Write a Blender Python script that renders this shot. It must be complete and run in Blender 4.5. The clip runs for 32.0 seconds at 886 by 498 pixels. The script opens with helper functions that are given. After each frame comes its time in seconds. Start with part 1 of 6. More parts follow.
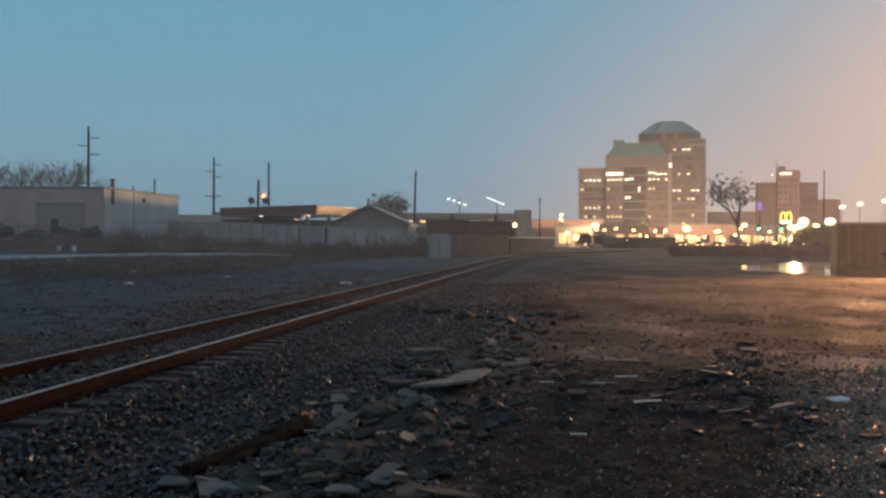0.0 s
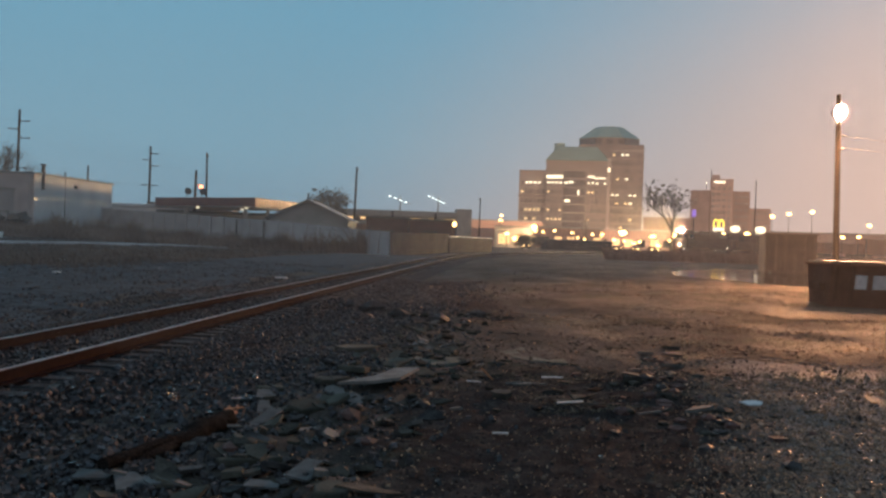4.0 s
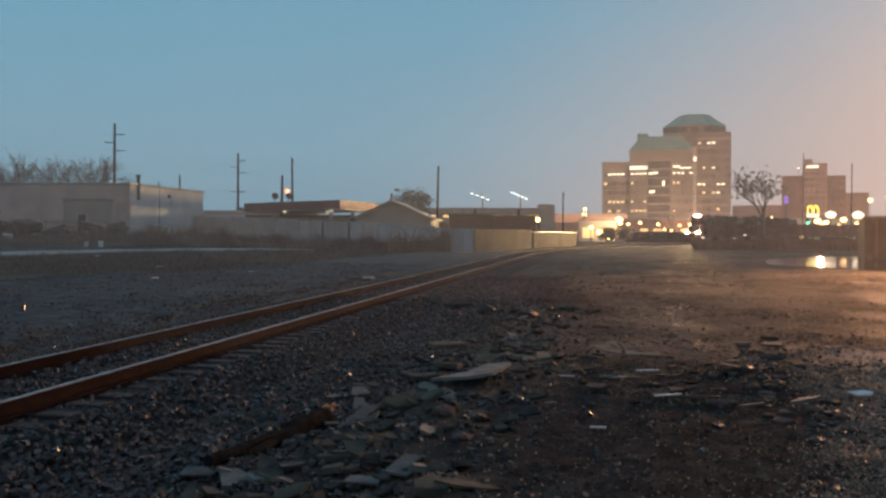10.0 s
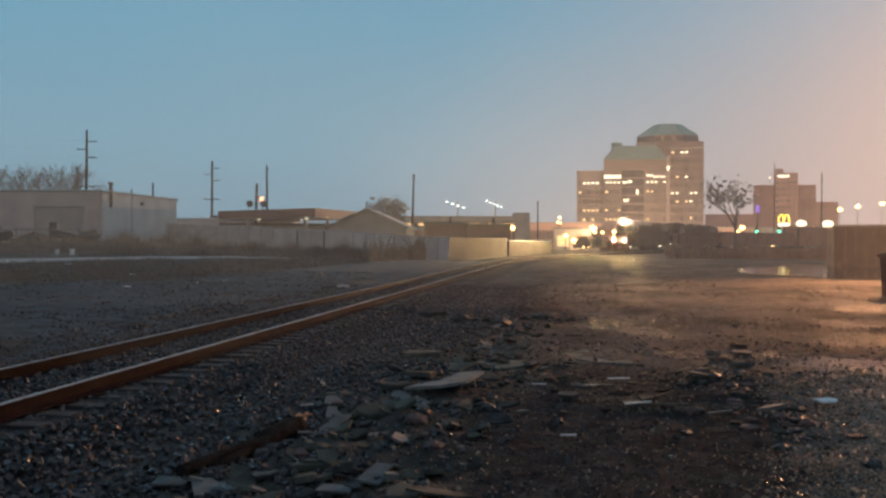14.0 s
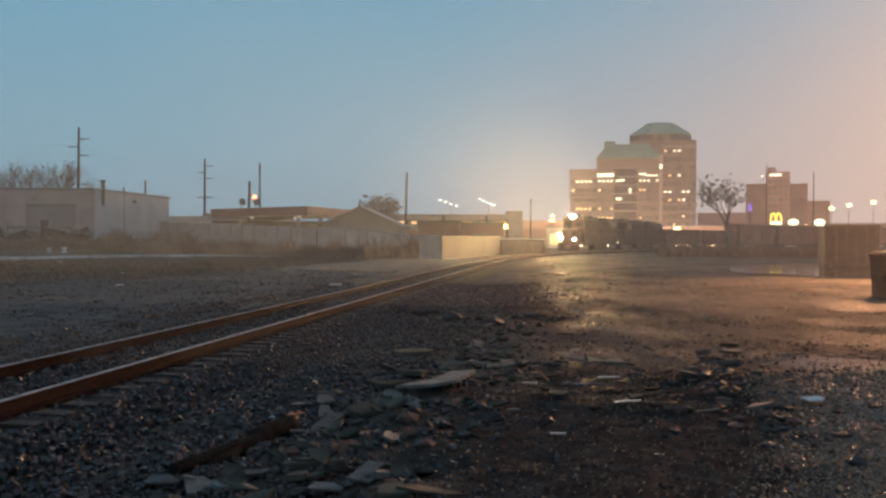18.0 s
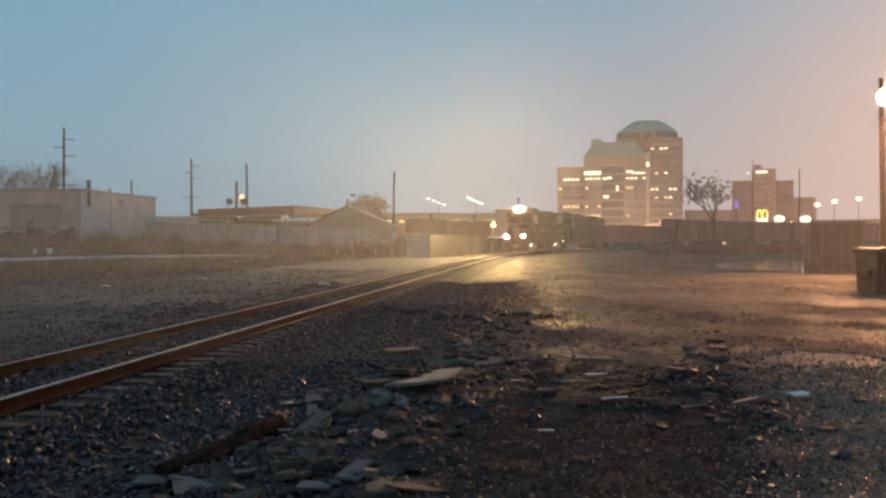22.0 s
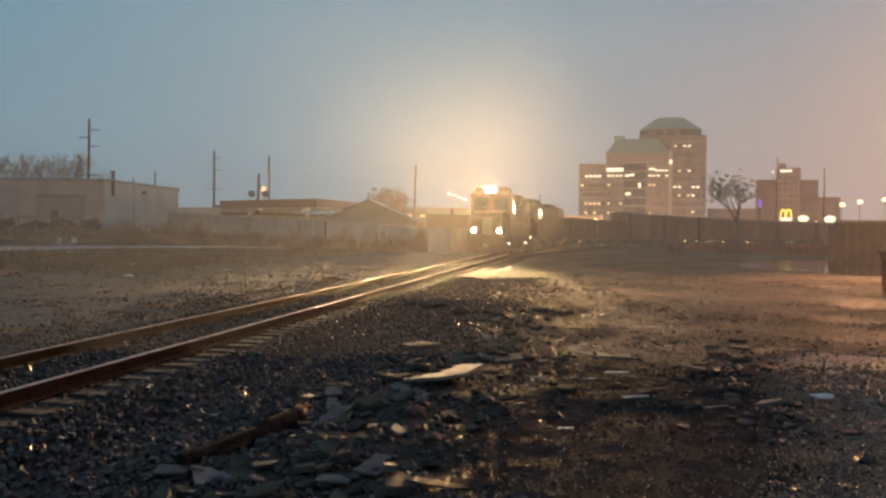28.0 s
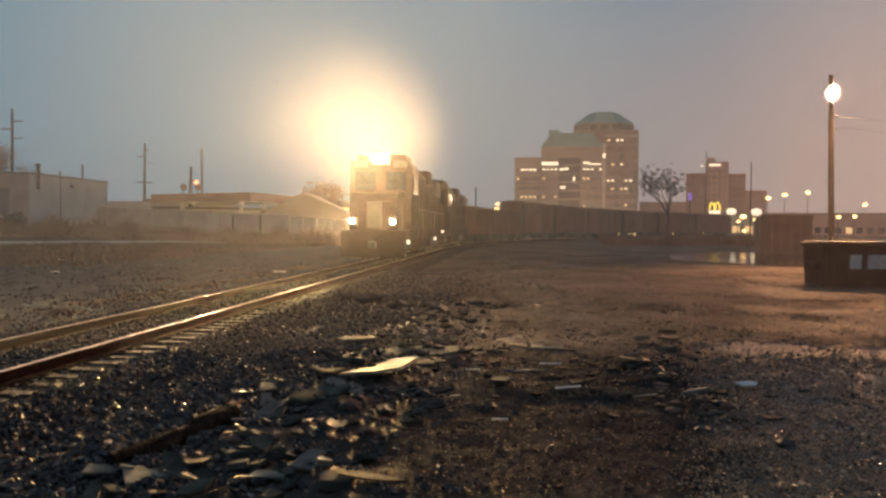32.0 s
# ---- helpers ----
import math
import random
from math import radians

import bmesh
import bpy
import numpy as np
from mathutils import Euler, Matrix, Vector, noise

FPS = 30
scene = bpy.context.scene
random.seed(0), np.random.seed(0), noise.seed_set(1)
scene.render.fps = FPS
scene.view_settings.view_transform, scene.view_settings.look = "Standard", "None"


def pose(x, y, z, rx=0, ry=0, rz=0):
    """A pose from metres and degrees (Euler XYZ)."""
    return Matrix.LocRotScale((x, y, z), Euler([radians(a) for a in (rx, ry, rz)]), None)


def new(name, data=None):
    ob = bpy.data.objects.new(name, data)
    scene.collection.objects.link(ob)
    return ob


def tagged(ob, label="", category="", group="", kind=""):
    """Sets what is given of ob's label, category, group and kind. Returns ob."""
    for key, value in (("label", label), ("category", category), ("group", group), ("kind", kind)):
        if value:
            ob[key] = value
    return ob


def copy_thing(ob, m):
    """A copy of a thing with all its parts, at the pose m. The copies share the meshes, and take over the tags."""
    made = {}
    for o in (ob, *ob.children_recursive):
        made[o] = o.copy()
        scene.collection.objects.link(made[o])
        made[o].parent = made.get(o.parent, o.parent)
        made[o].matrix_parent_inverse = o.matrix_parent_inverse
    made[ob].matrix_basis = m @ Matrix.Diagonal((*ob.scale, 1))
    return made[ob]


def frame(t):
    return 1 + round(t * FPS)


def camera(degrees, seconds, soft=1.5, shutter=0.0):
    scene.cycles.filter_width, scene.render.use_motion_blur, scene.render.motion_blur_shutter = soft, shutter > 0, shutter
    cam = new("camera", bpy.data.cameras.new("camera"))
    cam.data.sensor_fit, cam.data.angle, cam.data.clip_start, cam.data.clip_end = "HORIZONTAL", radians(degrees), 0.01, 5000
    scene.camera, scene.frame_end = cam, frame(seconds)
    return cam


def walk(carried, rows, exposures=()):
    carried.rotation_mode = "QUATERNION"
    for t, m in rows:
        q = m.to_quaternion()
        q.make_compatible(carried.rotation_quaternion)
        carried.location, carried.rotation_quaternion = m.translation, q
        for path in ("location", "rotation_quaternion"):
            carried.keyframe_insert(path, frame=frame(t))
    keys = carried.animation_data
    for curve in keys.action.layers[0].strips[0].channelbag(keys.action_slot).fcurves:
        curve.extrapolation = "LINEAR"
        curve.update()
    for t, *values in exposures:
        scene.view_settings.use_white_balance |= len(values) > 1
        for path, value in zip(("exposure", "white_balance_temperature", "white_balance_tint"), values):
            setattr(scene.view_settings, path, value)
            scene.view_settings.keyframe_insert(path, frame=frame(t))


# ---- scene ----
cam = camera(54.0, 32.0, soft=2.6)
# seconds, place, yaw, pitch, roll: a phone held by somebody who stands still
PATH = [
    (0.0, -0.041, 0.071, 1.770, -0.440, -0.650, -0.229),
    (0.5, -0.045, 0.048, 1.768, -0.113, -0.816, -0.469),
    (1.0, -0.045, 0.041, 1.765, -0.239, -1.113, -0.674),
    (1.5, -0.043, 0.010, 1.766, -1.783, -1.770, -1.193),
    (2.0, 0.020, -0.014, 1.780, -2.707, -2.331, -1.797),
    (2.5, 0.086, -0.058, 1.794, -2.911, -2.114, -2.153),
    (3.0, 0.057, -0.057, 1.790, -3.681, -1.051, -1.653),
    (3.5, 0.053, -0.028, 1.791, -4.120, -0.664, -1.661),
    (5.5, 0.041, -0.008, 1.782, -4.735, -1.068, -2.656),
    (6.0, 0.035, -0.010, 1.780, -4.230, -1.038, -2.435),
    (6.5, 0.025, 0.005, 1.774, -3.171, -1.117, -1.890),
    (7.0, 0.011, 0.007, 1.774, -1.530, -1.152, -1.031),
    (7.5, 0.001, 0.034, 1.764, 0.058, -1.171, -0.442),
    (8.0, -0.002, 0.047, 1.762, 0.691, -1.202, -0.283),
    (8.5, -0.004, 0.035, 1.762, 1.071, -1.291, -0.031),
    (9.0, -0.007, 0.035, 1.761, 1.394, -1.240, 0.033),
    (9.5, -0.009, 0.017, 1.762, 1.298, -1.119, -0.174),
    (10.0, -0.006, 0.028, 1.762, 1.081, -0.998, -0.087),
    (10.5, -0.004, 0.031, 1.762, 0.930, -0.955, 0.118),
    (11.0, -0.003, 0.009, 1.763, 0.766, -0.907, 0.014),
    (11.5, -0.002, -0.003, 1.767, 0.309, -0.787, -0.074),
    (12.0, 0.000, 0.000, 1.770, 0.000, -0.600, 0.000),
    (12.5, -0.004, 0.011, 1.769, 0.084, -0.505, 0.059),
    (13.0, 0.002, 0.009, 1.765, -0.039, -0.491, 0.016),
    (13.5, 0.009, -0.010, 1.769, -0.594, -0.448, -0.083),
    (15.5, 0.048, -0.140, 1.805, -0.193, -0.707, -0.551),
    (16.0, 0.043, -0.127, 1.800, -0.998, -0.814, -0.220),
    (16.5, 0.033, -0.128, 1.804, -1.343, -0.730, -0.287),
    (17.0, 0.036, -0.134, 1.804, -1.265, -0.667, -0.309),
    (17.5, 0.033, -0.129, 1.804, -1.068, -0.595, -0.319),
    (18.0, 0.037, -0.119, 1.798, -0.994, -0.579, -0.222),
    (18.5, 0.035, -0.125, 1.799, -1.037, -0.602, -0.161),
    (19.0, 0.034, -0.107, 1.793, -1.045, -0.692, -0.024),
    (19.5, 0.035, -0.122, 1.798, -0.913, -0.863, -0.200),
    (20.0, 0.030, -0.109, 1.794, -0.871, -0.883, -0.293),
    (20.5, 0.033, -0.113, 1.794, -1.000, -0.714, -0.287),
    (21.0, 0.037, -0.120, 1.800, -1.394, -0.567, -0.295),
    (21.5, 0.037, -0.122, 1.797, -1.725, -0.552, -0.121),
    (22.0, 0.047, -0.130, 1.793, -1.782, -0.662, 0.133),
    (22.5, 0.037, -0.125, 1.793, -1.639, -0.926, -0.111),
    (23.0, 0.033, -0.113, 1.796, -1.379, -1.138, -0.332),
    (23.5, 0.033, -0.099, 1.787, -0.886, -1.291, -0.324),
    (24.0, 0.030, -0.112, 1.794, -0.477, -1.247, -0.196),
    (24.5, 0.026, -0.118, 1.792, -0.306, -1.070, -0.121),
    (25.0, 0.029, -0.108, 1.790, -0.307, -1.070, -0.150),
    (25.5, 0.035, -0.120, 1.788, -0.394, -1.116, -0.205),
    (27.5, 0.026, -0.104, 1.795, -0.657, -0.978, -0.608),
    (28.0, 0.030, -0.103, 1.797, -0.439, -1.012, -0.704),
    (28.5, 0.032, -0.103, 1.790, -0.666, -1.193, -0.641),
    (29.0, 0.036, -0.129, 1.797, -1.505, -1.336, -0.736),
    (29.5, 0.043, -0.153, 1.800, -2.769, -1.256, -0.611),
    (30.0, 0.043, -0.149, 1.796, -3.882, -1.150, -0.537),
    (30.5, 0.053, -0.159, 1.805, -4.490, -1.208, -0.432),
    (31.0, 0.053, -0.137, 1.796, -4.733, -1.344, -0.418),
    (31.5, 0.053, -0.151, 1.805, -4.746, -1.425, -0.431),
    (32.0, 0.053, -0.141, 1.803, -4.597, -1.398, -0.512),
]
walk(cam, [(t, pose(x, y, z, 90 + pitch, roll, yaw)) for t, x, y, z, yaw, pitch, roll in PATH],
     exposures=[(0, 0.1), (20, 0.1), (25, 0.04), (27, -0.15), (28.3, -0.3), (30, -0.43), (32, -0.52)])

# ---- world, light ----
world = bpy.data.worlds.new("dusk")
world.use_nodes = True
scene.world = world


def dusk_sky():
    """Blue dusk overhead, paler towards the horizon, warm city glow to the north-east."""
    nt = world.node_tree
    nt.nodes.clear()
    tc = nt.nodes.new("ShaderNodeTexCoord")
    sep = nt.nodes.new("ShaderNodeSeparateXYZ")
    nt.links.new(tc.outputs["Generated"], sep.inputs[0])
    up = nt.nodes.new("ShaderNodeValToRGB")
    e = up.color_ramp.elements
    e[0].position, e[0].color = 0.0, (0.185, 0.290, 0.370, 1)
    e[1].position, e[1].color = 0.55, (0.148, 0.255, 0.365, 1)
    m = e.new(0.10)
    m.color = (0.178, 0.340, 0.445, 1)
    m = e.new(0.24)
    m.color = (0.145, 0.335, 0.465, 1)
    nt.links.new(sep.outputs["Z"], up.inputs[0])
    glow = nt.nodes.new("ShaderNodeVectorMath")
    glow.operation = "DOT_PRODUCT"
    glow.inputs[1].default_value = (0.56, 0.79, -0.25)
    nt.links.new(tc.outputs["Generated"], glow.inputs[0])
    gr = nt.nodes.new("ShaderNodeMapRange")
    gr.interpolation_type = "SMOOTHSTEP"
    gr.inputs["From Min"].default_value, gr.inputs["From Max"].default_value = 0.62, 1.0
    nt.links.new(glow.outputs["Value"], gr.inputs["Value"])
    pw = nt.nodes.new("ShaderNodeMath")
    pw.operation = "POWER"
    pw.inputs[1].default_value = 2.2
    nt.links.new(gr.outputs[0], pw.inputs[0])
    mix = nt.nodes.new("ShaderNodeMixRGB")
    mix.inputs[2].default_value = (0.58, 0.445, 0.395, 1)
    nt.links.new(pw.outputs[0], mix.inputs[0])
    nt.links.new(up.outputs[0], mix.inputs[1])
    # the last pink of sunset behind the viewer
    dusk = nt.nodes.new("ShaderNodeVectorMath")
    dusk.operation = "DOT_PRODUCT"
    dusk.inputs[1].default_value = (-0.22, -0.96, 0.15)
    nt.links.new(tc.outputs["Generated"], dusk.inputs[0])
    dr = nt.nodes.new("ShaderNodeMapRange")
    dr.interpolation_type = "SMOOTHSTEP"
    dr.inputs["From Min"].default_value, dr.inputs["From Max"].default_value = 0.1, 1.0
    nt.links.new(dusk.outputs["Value"], dr.inputs["Value"])
    late = nt.nodes.new("ShaderNodeMixRGB")
    late.inputs[2].default_value = (0.285, 0.325, 0.39, 1)
    nt.links.new(dr.outputs[0], late.inputs[0])
    nt.links.new(mix.outputs[0], late.inputs[1])
    mix = late
    bg = nt.nodes.new("ShaderNodeBackground")
    bg.inputs[1].default_value = 1.0
    nt.links.new(mix.outputs[0], bg.inputs[0])
    out = nt.nodes.new("ShaderNodeOutputWorld")
    nt.links.new(bg.outputs[0], out.inputs[0])


dusk_sky()


def lamp(name, place, watts, colour, radius=0.15):
    d = bpy.data.lights.new(name, "POINT")
    d.energy, d.color, d.shadow_soft_size = watts, colour, radius
    ob = new(name, d)
    ob.location = place
    return ob


SODIUM = (1.0, 0.46, 0.205)
lamp("station_light", (-26.6, 134.6, 8.3), 400, (1.0, 0.35, 0.18), 0.25)
# stand for street lamps; boosted and placed to lift far facades like haze
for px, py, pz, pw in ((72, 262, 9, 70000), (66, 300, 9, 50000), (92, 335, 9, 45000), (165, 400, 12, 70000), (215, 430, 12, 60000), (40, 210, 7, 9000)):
    lamp("facade_fill_light", (px, py, pz), pw, (1.0, 0.62, 0.36), 0.4)


# ---- materials ----
MATS = {}


def mat(name, c1, c2=None, rough=0.8, scale=4.0, bump=0.15, metal=0.0, fine=40.0, vary=0.25, wet=0.0, spec=0.5):
    """Two colours blended by coarse noise, darkened by a fine grain, with relief; pieces differ by their random number. wet: patches that shine."""
    if name in MATS:
        return MATS[name]
    m = bpy.data.materials.new(name)
    m.use_nodes = True
    nt = m.node_tree
    b = nt.nodes["Principled BSDF"]
    c2 = c2 or tuple(v * 0.6 for v in c1)
    tc = nt.nodes.new("ShaderNodeTexCoord")
    n1 = nt.nodes.new("ShaderNodeTexNoise")
    n1.inputs["Scale"].default_value, n1.inputs["Detail"].default_value = scale, 6
    n2 = nt.nodes.new("ShaderNodeTexNoise")
    n2.inputs["Scale"].default_value, n2.inputs["Detail"].default_value = fine, 3
    for n in (n1, n2):
        nt.links.new(tc.outputs["Object"], n.inputs["Vector"])
    r1 = nt.nodes.new("ShaderNodeMapRange")
    r1.inputs["From Min"].default_value, r1.inputs["From Max"].default_value = 0.36, 0.64
    nt.links.new(n1.outputs["Fac"], r1.inputs["Value"])
    mx = nt.nodes.new("ShaderNodeMixRGB")
    mx.inputs[1].default_value, mx.inputs[2].default_value = (*c1, 1), (*c2, 1)
    nt.links.new(r1.outputs[0], mx.inputs[0])
    inf = nt.nodes.new("ShaderNodeObjectInfo")
    hv = nt.nodes.new("ShaderNodeMath")
    hv.operation = "MULTIPLY_ADD"
    hv.inputs[1].default_value, hv.inputs[2].default_value = vary * 2, 1 - vary
    nt.links.new(inf.outputs["Random"], hv.inputs[0])
    g = nt.nodes.new("ShaderNodeMath")
    g.operation = "MULTIPLY_ADD"
    g.inputs[1].default_value, g.inputs[2].default_value = 0.7, 0.65
    nt.links.new(n2.outputs["Fac"], g.inputs[0])
    gg = nt.nodes.new("ShaderNodeMath")
    gg.operation = "MULTIPLY"
    nt.links.new(hv.outputs[0], gg.inputs[0])
    nt.links.new(g.outputs[0], gg.inputs[1])
    hs = nt.nodes.new("ShaderNodeHueSaturation")
    nt.links.new(mx.outputs[0], hs.inputs["Color"])
    nt.links.new(gg.outputs[0], hs.inputs["Value"])
    nt.links.new(hs.outputs[0], b.inputs["Base Color"])
    rr = nt.nodes.new("ShaderNodeMapRange")
    rr.inputs["From Min"].default_value, rr.inputs["From Max"].default_value = 0.35, 0.65
    rr.inputs["To Min"].default_value, rr.inputs["To Max"].default_value = max(0.03, rough - wet), min(1, rough + 0.1)
    nt.links.new(n1.outputs["Fac"], rr.inputs["Value"])
    nt.links.new(rr.outputs[0], b.inputs["Roughness"])
    b.inputs["Metallic"].default_value = metal
    b.inputs["Specular IOR Level"].default_value = spec
    if bump:
        bp = nt.nodes.new("ShaderNodeBump")
        bp.inputs["Strength"].default_value, bp.inputs["Distance"].default_value = min(1, bump * 3), 0.03
        nt.links.new(n2.outputs["Fac"], bp.inputs["Height"])
        nt.links.new(bp.outputs[0], b.inputs["Normal"])
    MATS[name] = m
    return m


def glow_mat(name, colour, strength):
    if name in MATS:
        return MATS[name]
    m = bpy.data.materials.new(name)
    m.use_nodes = True
    b = m.node_tree.nodes["Principled BSDF"]
    b.inputs["Base Color"].default_value = (*[0.5 * c for c in colour], 1)
    b.inputs["Emission Color"].default_value = (*colour, 1)
    b.inputs["Emission Strength"].default_value = strength
    b.inputs["Roughness"].default_value = 0.3
    MATS[name] = m
    return m


def glass_mat():
    m = mat("dark_glass", (0.03, 0.035, 0.04), (0.02, 0.02, 0.025), rough=0.12, bump=0, vary=0.1)
    return m


M_RAIL = mat("rusty_rail", (0.018, 0.0075, 0.0068), (0.011, 0.0052, 0.005), rough=0.75, scale=9, bump=0.1, fine=120, spec=0.03)
M_RAILTOP = mat("worn_rail_head", (0.30, 0.225, 0.205), (0.19, 0.13, 0.118), rough=0.33, scale=5, bump=0.02, metal=0.9, fine=90)
M_TIE = mat("creosoted_tie", (0.018, 0.0165, 0.016), (0.03, 0.027, 0.0255), rough=0.7, scale=6, bump=0.2, fine=60, wet=0.2, spec=0.3)
M_BALLAST = mat("ballast_bed", (0.029, 0.028, 0.0285), (0.0165, 0.0165, 0.017), rough=0.85, scale=7, bump=0.3, fine=22, wet=0.1, spec=0.1)
M_STONE = mat("ballast_stone", (0.038, 0.034, 0.031), (0.02, 0.018, 0.017), rough=0.65, scale=10, bump=0.1, fine=60, vary=0.5, wet=0.2, spec=0.25)
M_RUBBLE = mat("broken_concrete", (0.062, 0.058, 0.047), (0.03, 0.0285, 0.0235), rough=0.9, scale=6, bump=0.15, fine=50, vary=0.35, wet=0.1, spec=0.2)
M_SLATE = mat("pale_tile", (0.16, 0.158, 0.145), (0.11, 0.108, 0.098), rough=0.75, scale=5, bump=0.03, fine=60, vary=0.2, wet=0.1, spec=0.3)
M_TILE = mat("grey_blue_tile", (0.112, 0.118, 0.114), (0.07, 0.074, 0.072), rough=0.75, scale=7, bump=0.05, fine=60, vary=0.25, wet=0.12, spec=0.3)
M_BRICK = mat("broken_brick", (0.10, 0.05, 0.038), (0.065, 0.036, 0.03), rough=0.75, scale=8, bump=0.15, fine=60, vary=0.4)
M_WOOD = mat("weathered_timber", (0.030, 0.026, 0.0235), (0.013, 0.0115, 0.0105), rough=0.9, scale=8, bump=0.3, fine=40, wet=0.0, spec=0.03)
M_SPLINTER = mat("fresh_split_wood", (0.36, 0.17, 0.08), (0.25, 0.11, 0.05), rough=0.7, scale=9, bump=0.1)
M_LITTER = mat("white_plastic_scrap", (0.62, 0.61, 0.58), (0.48, 0.47, 0.45), rough=0.4, scale=8, bump=0.03)
M_SHED = mat("painted_block_wall", (0.56, 0.46, 0.425), (0.45, 0.375, 0.35), rough=0.85, scale=0.5, bump=0.05, fine=4, vary=0)
M_SHEDSIDE = mat("corrugated_side_wall", (0.56, 0.54, 0.52), (0.46, 0.45, 0.44), rough=0.75, scale=0.4, bump=0.05, fine=5, vary=0)
M_DARK = mat("dark_steel", (0.04, 0.037, 0.036), (0.06, 0.052, 0.047), rough=0.6, scale=3, bump=0.05)
M_RUST = mat("brown_rusty_steel", (0.11, 0.055, 0.033), (0.07, 0.036, 0.024), rough=0.6, scale=1.5, bump=0.08, fine=20)
M_FENCE = mat("grey_sheet_fence", (0.44, 0.425, 0.41), (0.37, 0.355, 0.345), rough=0.8, scale=0.7, bump=0.05, fine=6, vary=0.1)
M_POST = mat("dark_timber_pole", (0.05, 0.042, 0.037), (0.035, 0.03, 0.028), rough=0.9, scale=3, bump=0.1, spec=0.05)
M_CANOPY = mat("maroon_fascia", (0.16, 0.05, 0.045), (0.13, 0.042, 0.04), rough=0.5, scale=1, bump=0)
M_REDPUMP = mat("red_enamel", (0.30, 0.045, 0.04), (0.24, 0.04, 0.036), rough=0.4, scale=2, bump=0.0)
M_WHITE = mat("white_panel", (0.72, 0.72, 0.7), (0.62, 0.62, 0.6), rough=0.6, scale=1, bump=0.02)
M_ROOF = mat("grey_shingle_roof", (0.25, 0.25, 0.245), (0.2, 0.2, 0.195), rough=0.75, scale=0.8, bump=0.1, fine=9)
M_SIDING = mat("pale_siding", (0.55, 0.5, 0.42), (0.47, 0.43, 0.36), rough=0.75, scale=0.6, bump=0.03)
M_GABLE = mat("pale_grey_siding", (0.34, 0.345, 0.33), (0.28, 0.285, 0.27), rough=0.8, scale=0.6, bump=0.03, spec=0.2)
M_REDBARN = mat("dark_red_wall", (0.11, 0.045, 0.04), (0.085, 0.036, 0.032), rough=0.8, scale=0.6, bump=0.05)
M_CONCRETE = mat("concrete", (0.36, 0.34, 0.31), (0.29, 0.275, 0.25), rough=0.85, scale=0.5, bump=0.08, fine=6)
M_STONEWALL = mat("tan_stone_facade", (0.42, 0.34, 0.285), (0.36, 0.29, 0.245), rough=0.85, scale=0.12, bump=0.03, fine=1.5)
M_COPPER = mat("green_copper_roof", (0.42, 0.47, 0.37), (0.34, 0.39, 0.31), rough=0.8, scale=0.2, bump=0.03, fine=2)
M_BRICKFAR = mat("brown_brick_facade", (0.42, 0.275, 0.225), (0.36, 0.235, 0.19), rough=0.85, scale=0.1, bump=0.03, fine=1.5)
M_GLASS = glass_mat()
# pane colour drawn close to the facade, so distant haze is painted in
M_FADEDPANE = mat("faded_pane", (0.30, 0.245, 0.21), (0.25, 0.2, 0.172), rough=0.35, scale=0.2, bump=0, vary=0.2)
M_BARK = mat("bark", (0.15, 0.125, 0.11), (0.10, 0.084, 0.074), rough=0.9, scale=5, bump=0.2)
M_LEAF = mat("dull_leaves", (0.22, 0.19, 0.15), (0.15, 0.13, 0.10), rough=0.7, scale=3, bump=0)
M_BRUSH = mat("dry_brush", (0.29, 0.21, 0.165), (0.19, 0.14, 0.112), rough=0.9, scale=0.3, bump=0, spec=0.05)
M_GRASS = mat("dead_grass", (0.19, 0.155, 0.11), (0.12, 0.10, 0.075), rough=0.85, scale=0.8, bump=0, spec=0.05)
M_LOCO = mat("black_loco_paint", (0.055, 0.04, 0.035), (0.04, 0.03, 0.027), rough=0.7, scale=1.2, bump=0.03, fine=12, vary=0, spec=0.12)
M_BOXCAR = mat("brown_boxcar_paint", (0.28, 0.15, 0.115), (0.22, 0.12, 0.093), rough=0.75, scale=0.8, bump=0.05, fine=8, vary=0.15, spec=0.12)
M_GOND = mat("grimy_gondola_paint", (0.24, 0.14, 0.112), (0.18, 0.108, 0.088), rough=0.75, scale=0.8, bump=0.05, fine=8, vary=0.1, spec=0.12)
M_DUMP = mat("dark_brown_dumpster", (0.062, 0.03, 0.022), (0.045, 0.022, 0.017), rough=0.8, scale=1.6, bump=0.05, fine=15, spec=0.15)
G_HEAD = glow_mat("headlight_glow", (1.0, 0.62, 0.27), 400000)
G_DITCH = glow_mat("ditch_light_glow", (1.0, 0.59, 0.24), 145000)
G_SODIUM = glow_mat("sodium_glow", SODIUM, 39000)
G_RED = glow_mat("red_orange_glow", (1.0, 0.36, 0.17), 3.2)
G_WARM = glow_mat("warm_lamp_glow", (1.0, 0.58, 0.2), 9)
G_WIN = glow_mat("lit_window", (1.0, 0.72, 0.36), 1.15)
G_WINW = glow_mat("bright_white_window", (1.0, 0.88, 0.62), 1.7)
G_COOL = glow_mat("stadium_glow", (0.85, 1.0, 0.98), 3)
G_GREEN = glow_mat("green_signal", (0.1, 1.0, 0.5), 6)
G_PURPLE = glow_mat("purple_sign", (0.32, 0.2, 1.0), 0.45)
G_YELLOW = glow_mat("yellow_arch", (1.0, 0.72, 0.08), 3.0)
G_STEP = glow_mat("step_light", (1.0, 0.9, 0.7), 8)
G_STRIP = glow_mat("warm_strip", (1.0, 0.62, 0.28), 1.2)


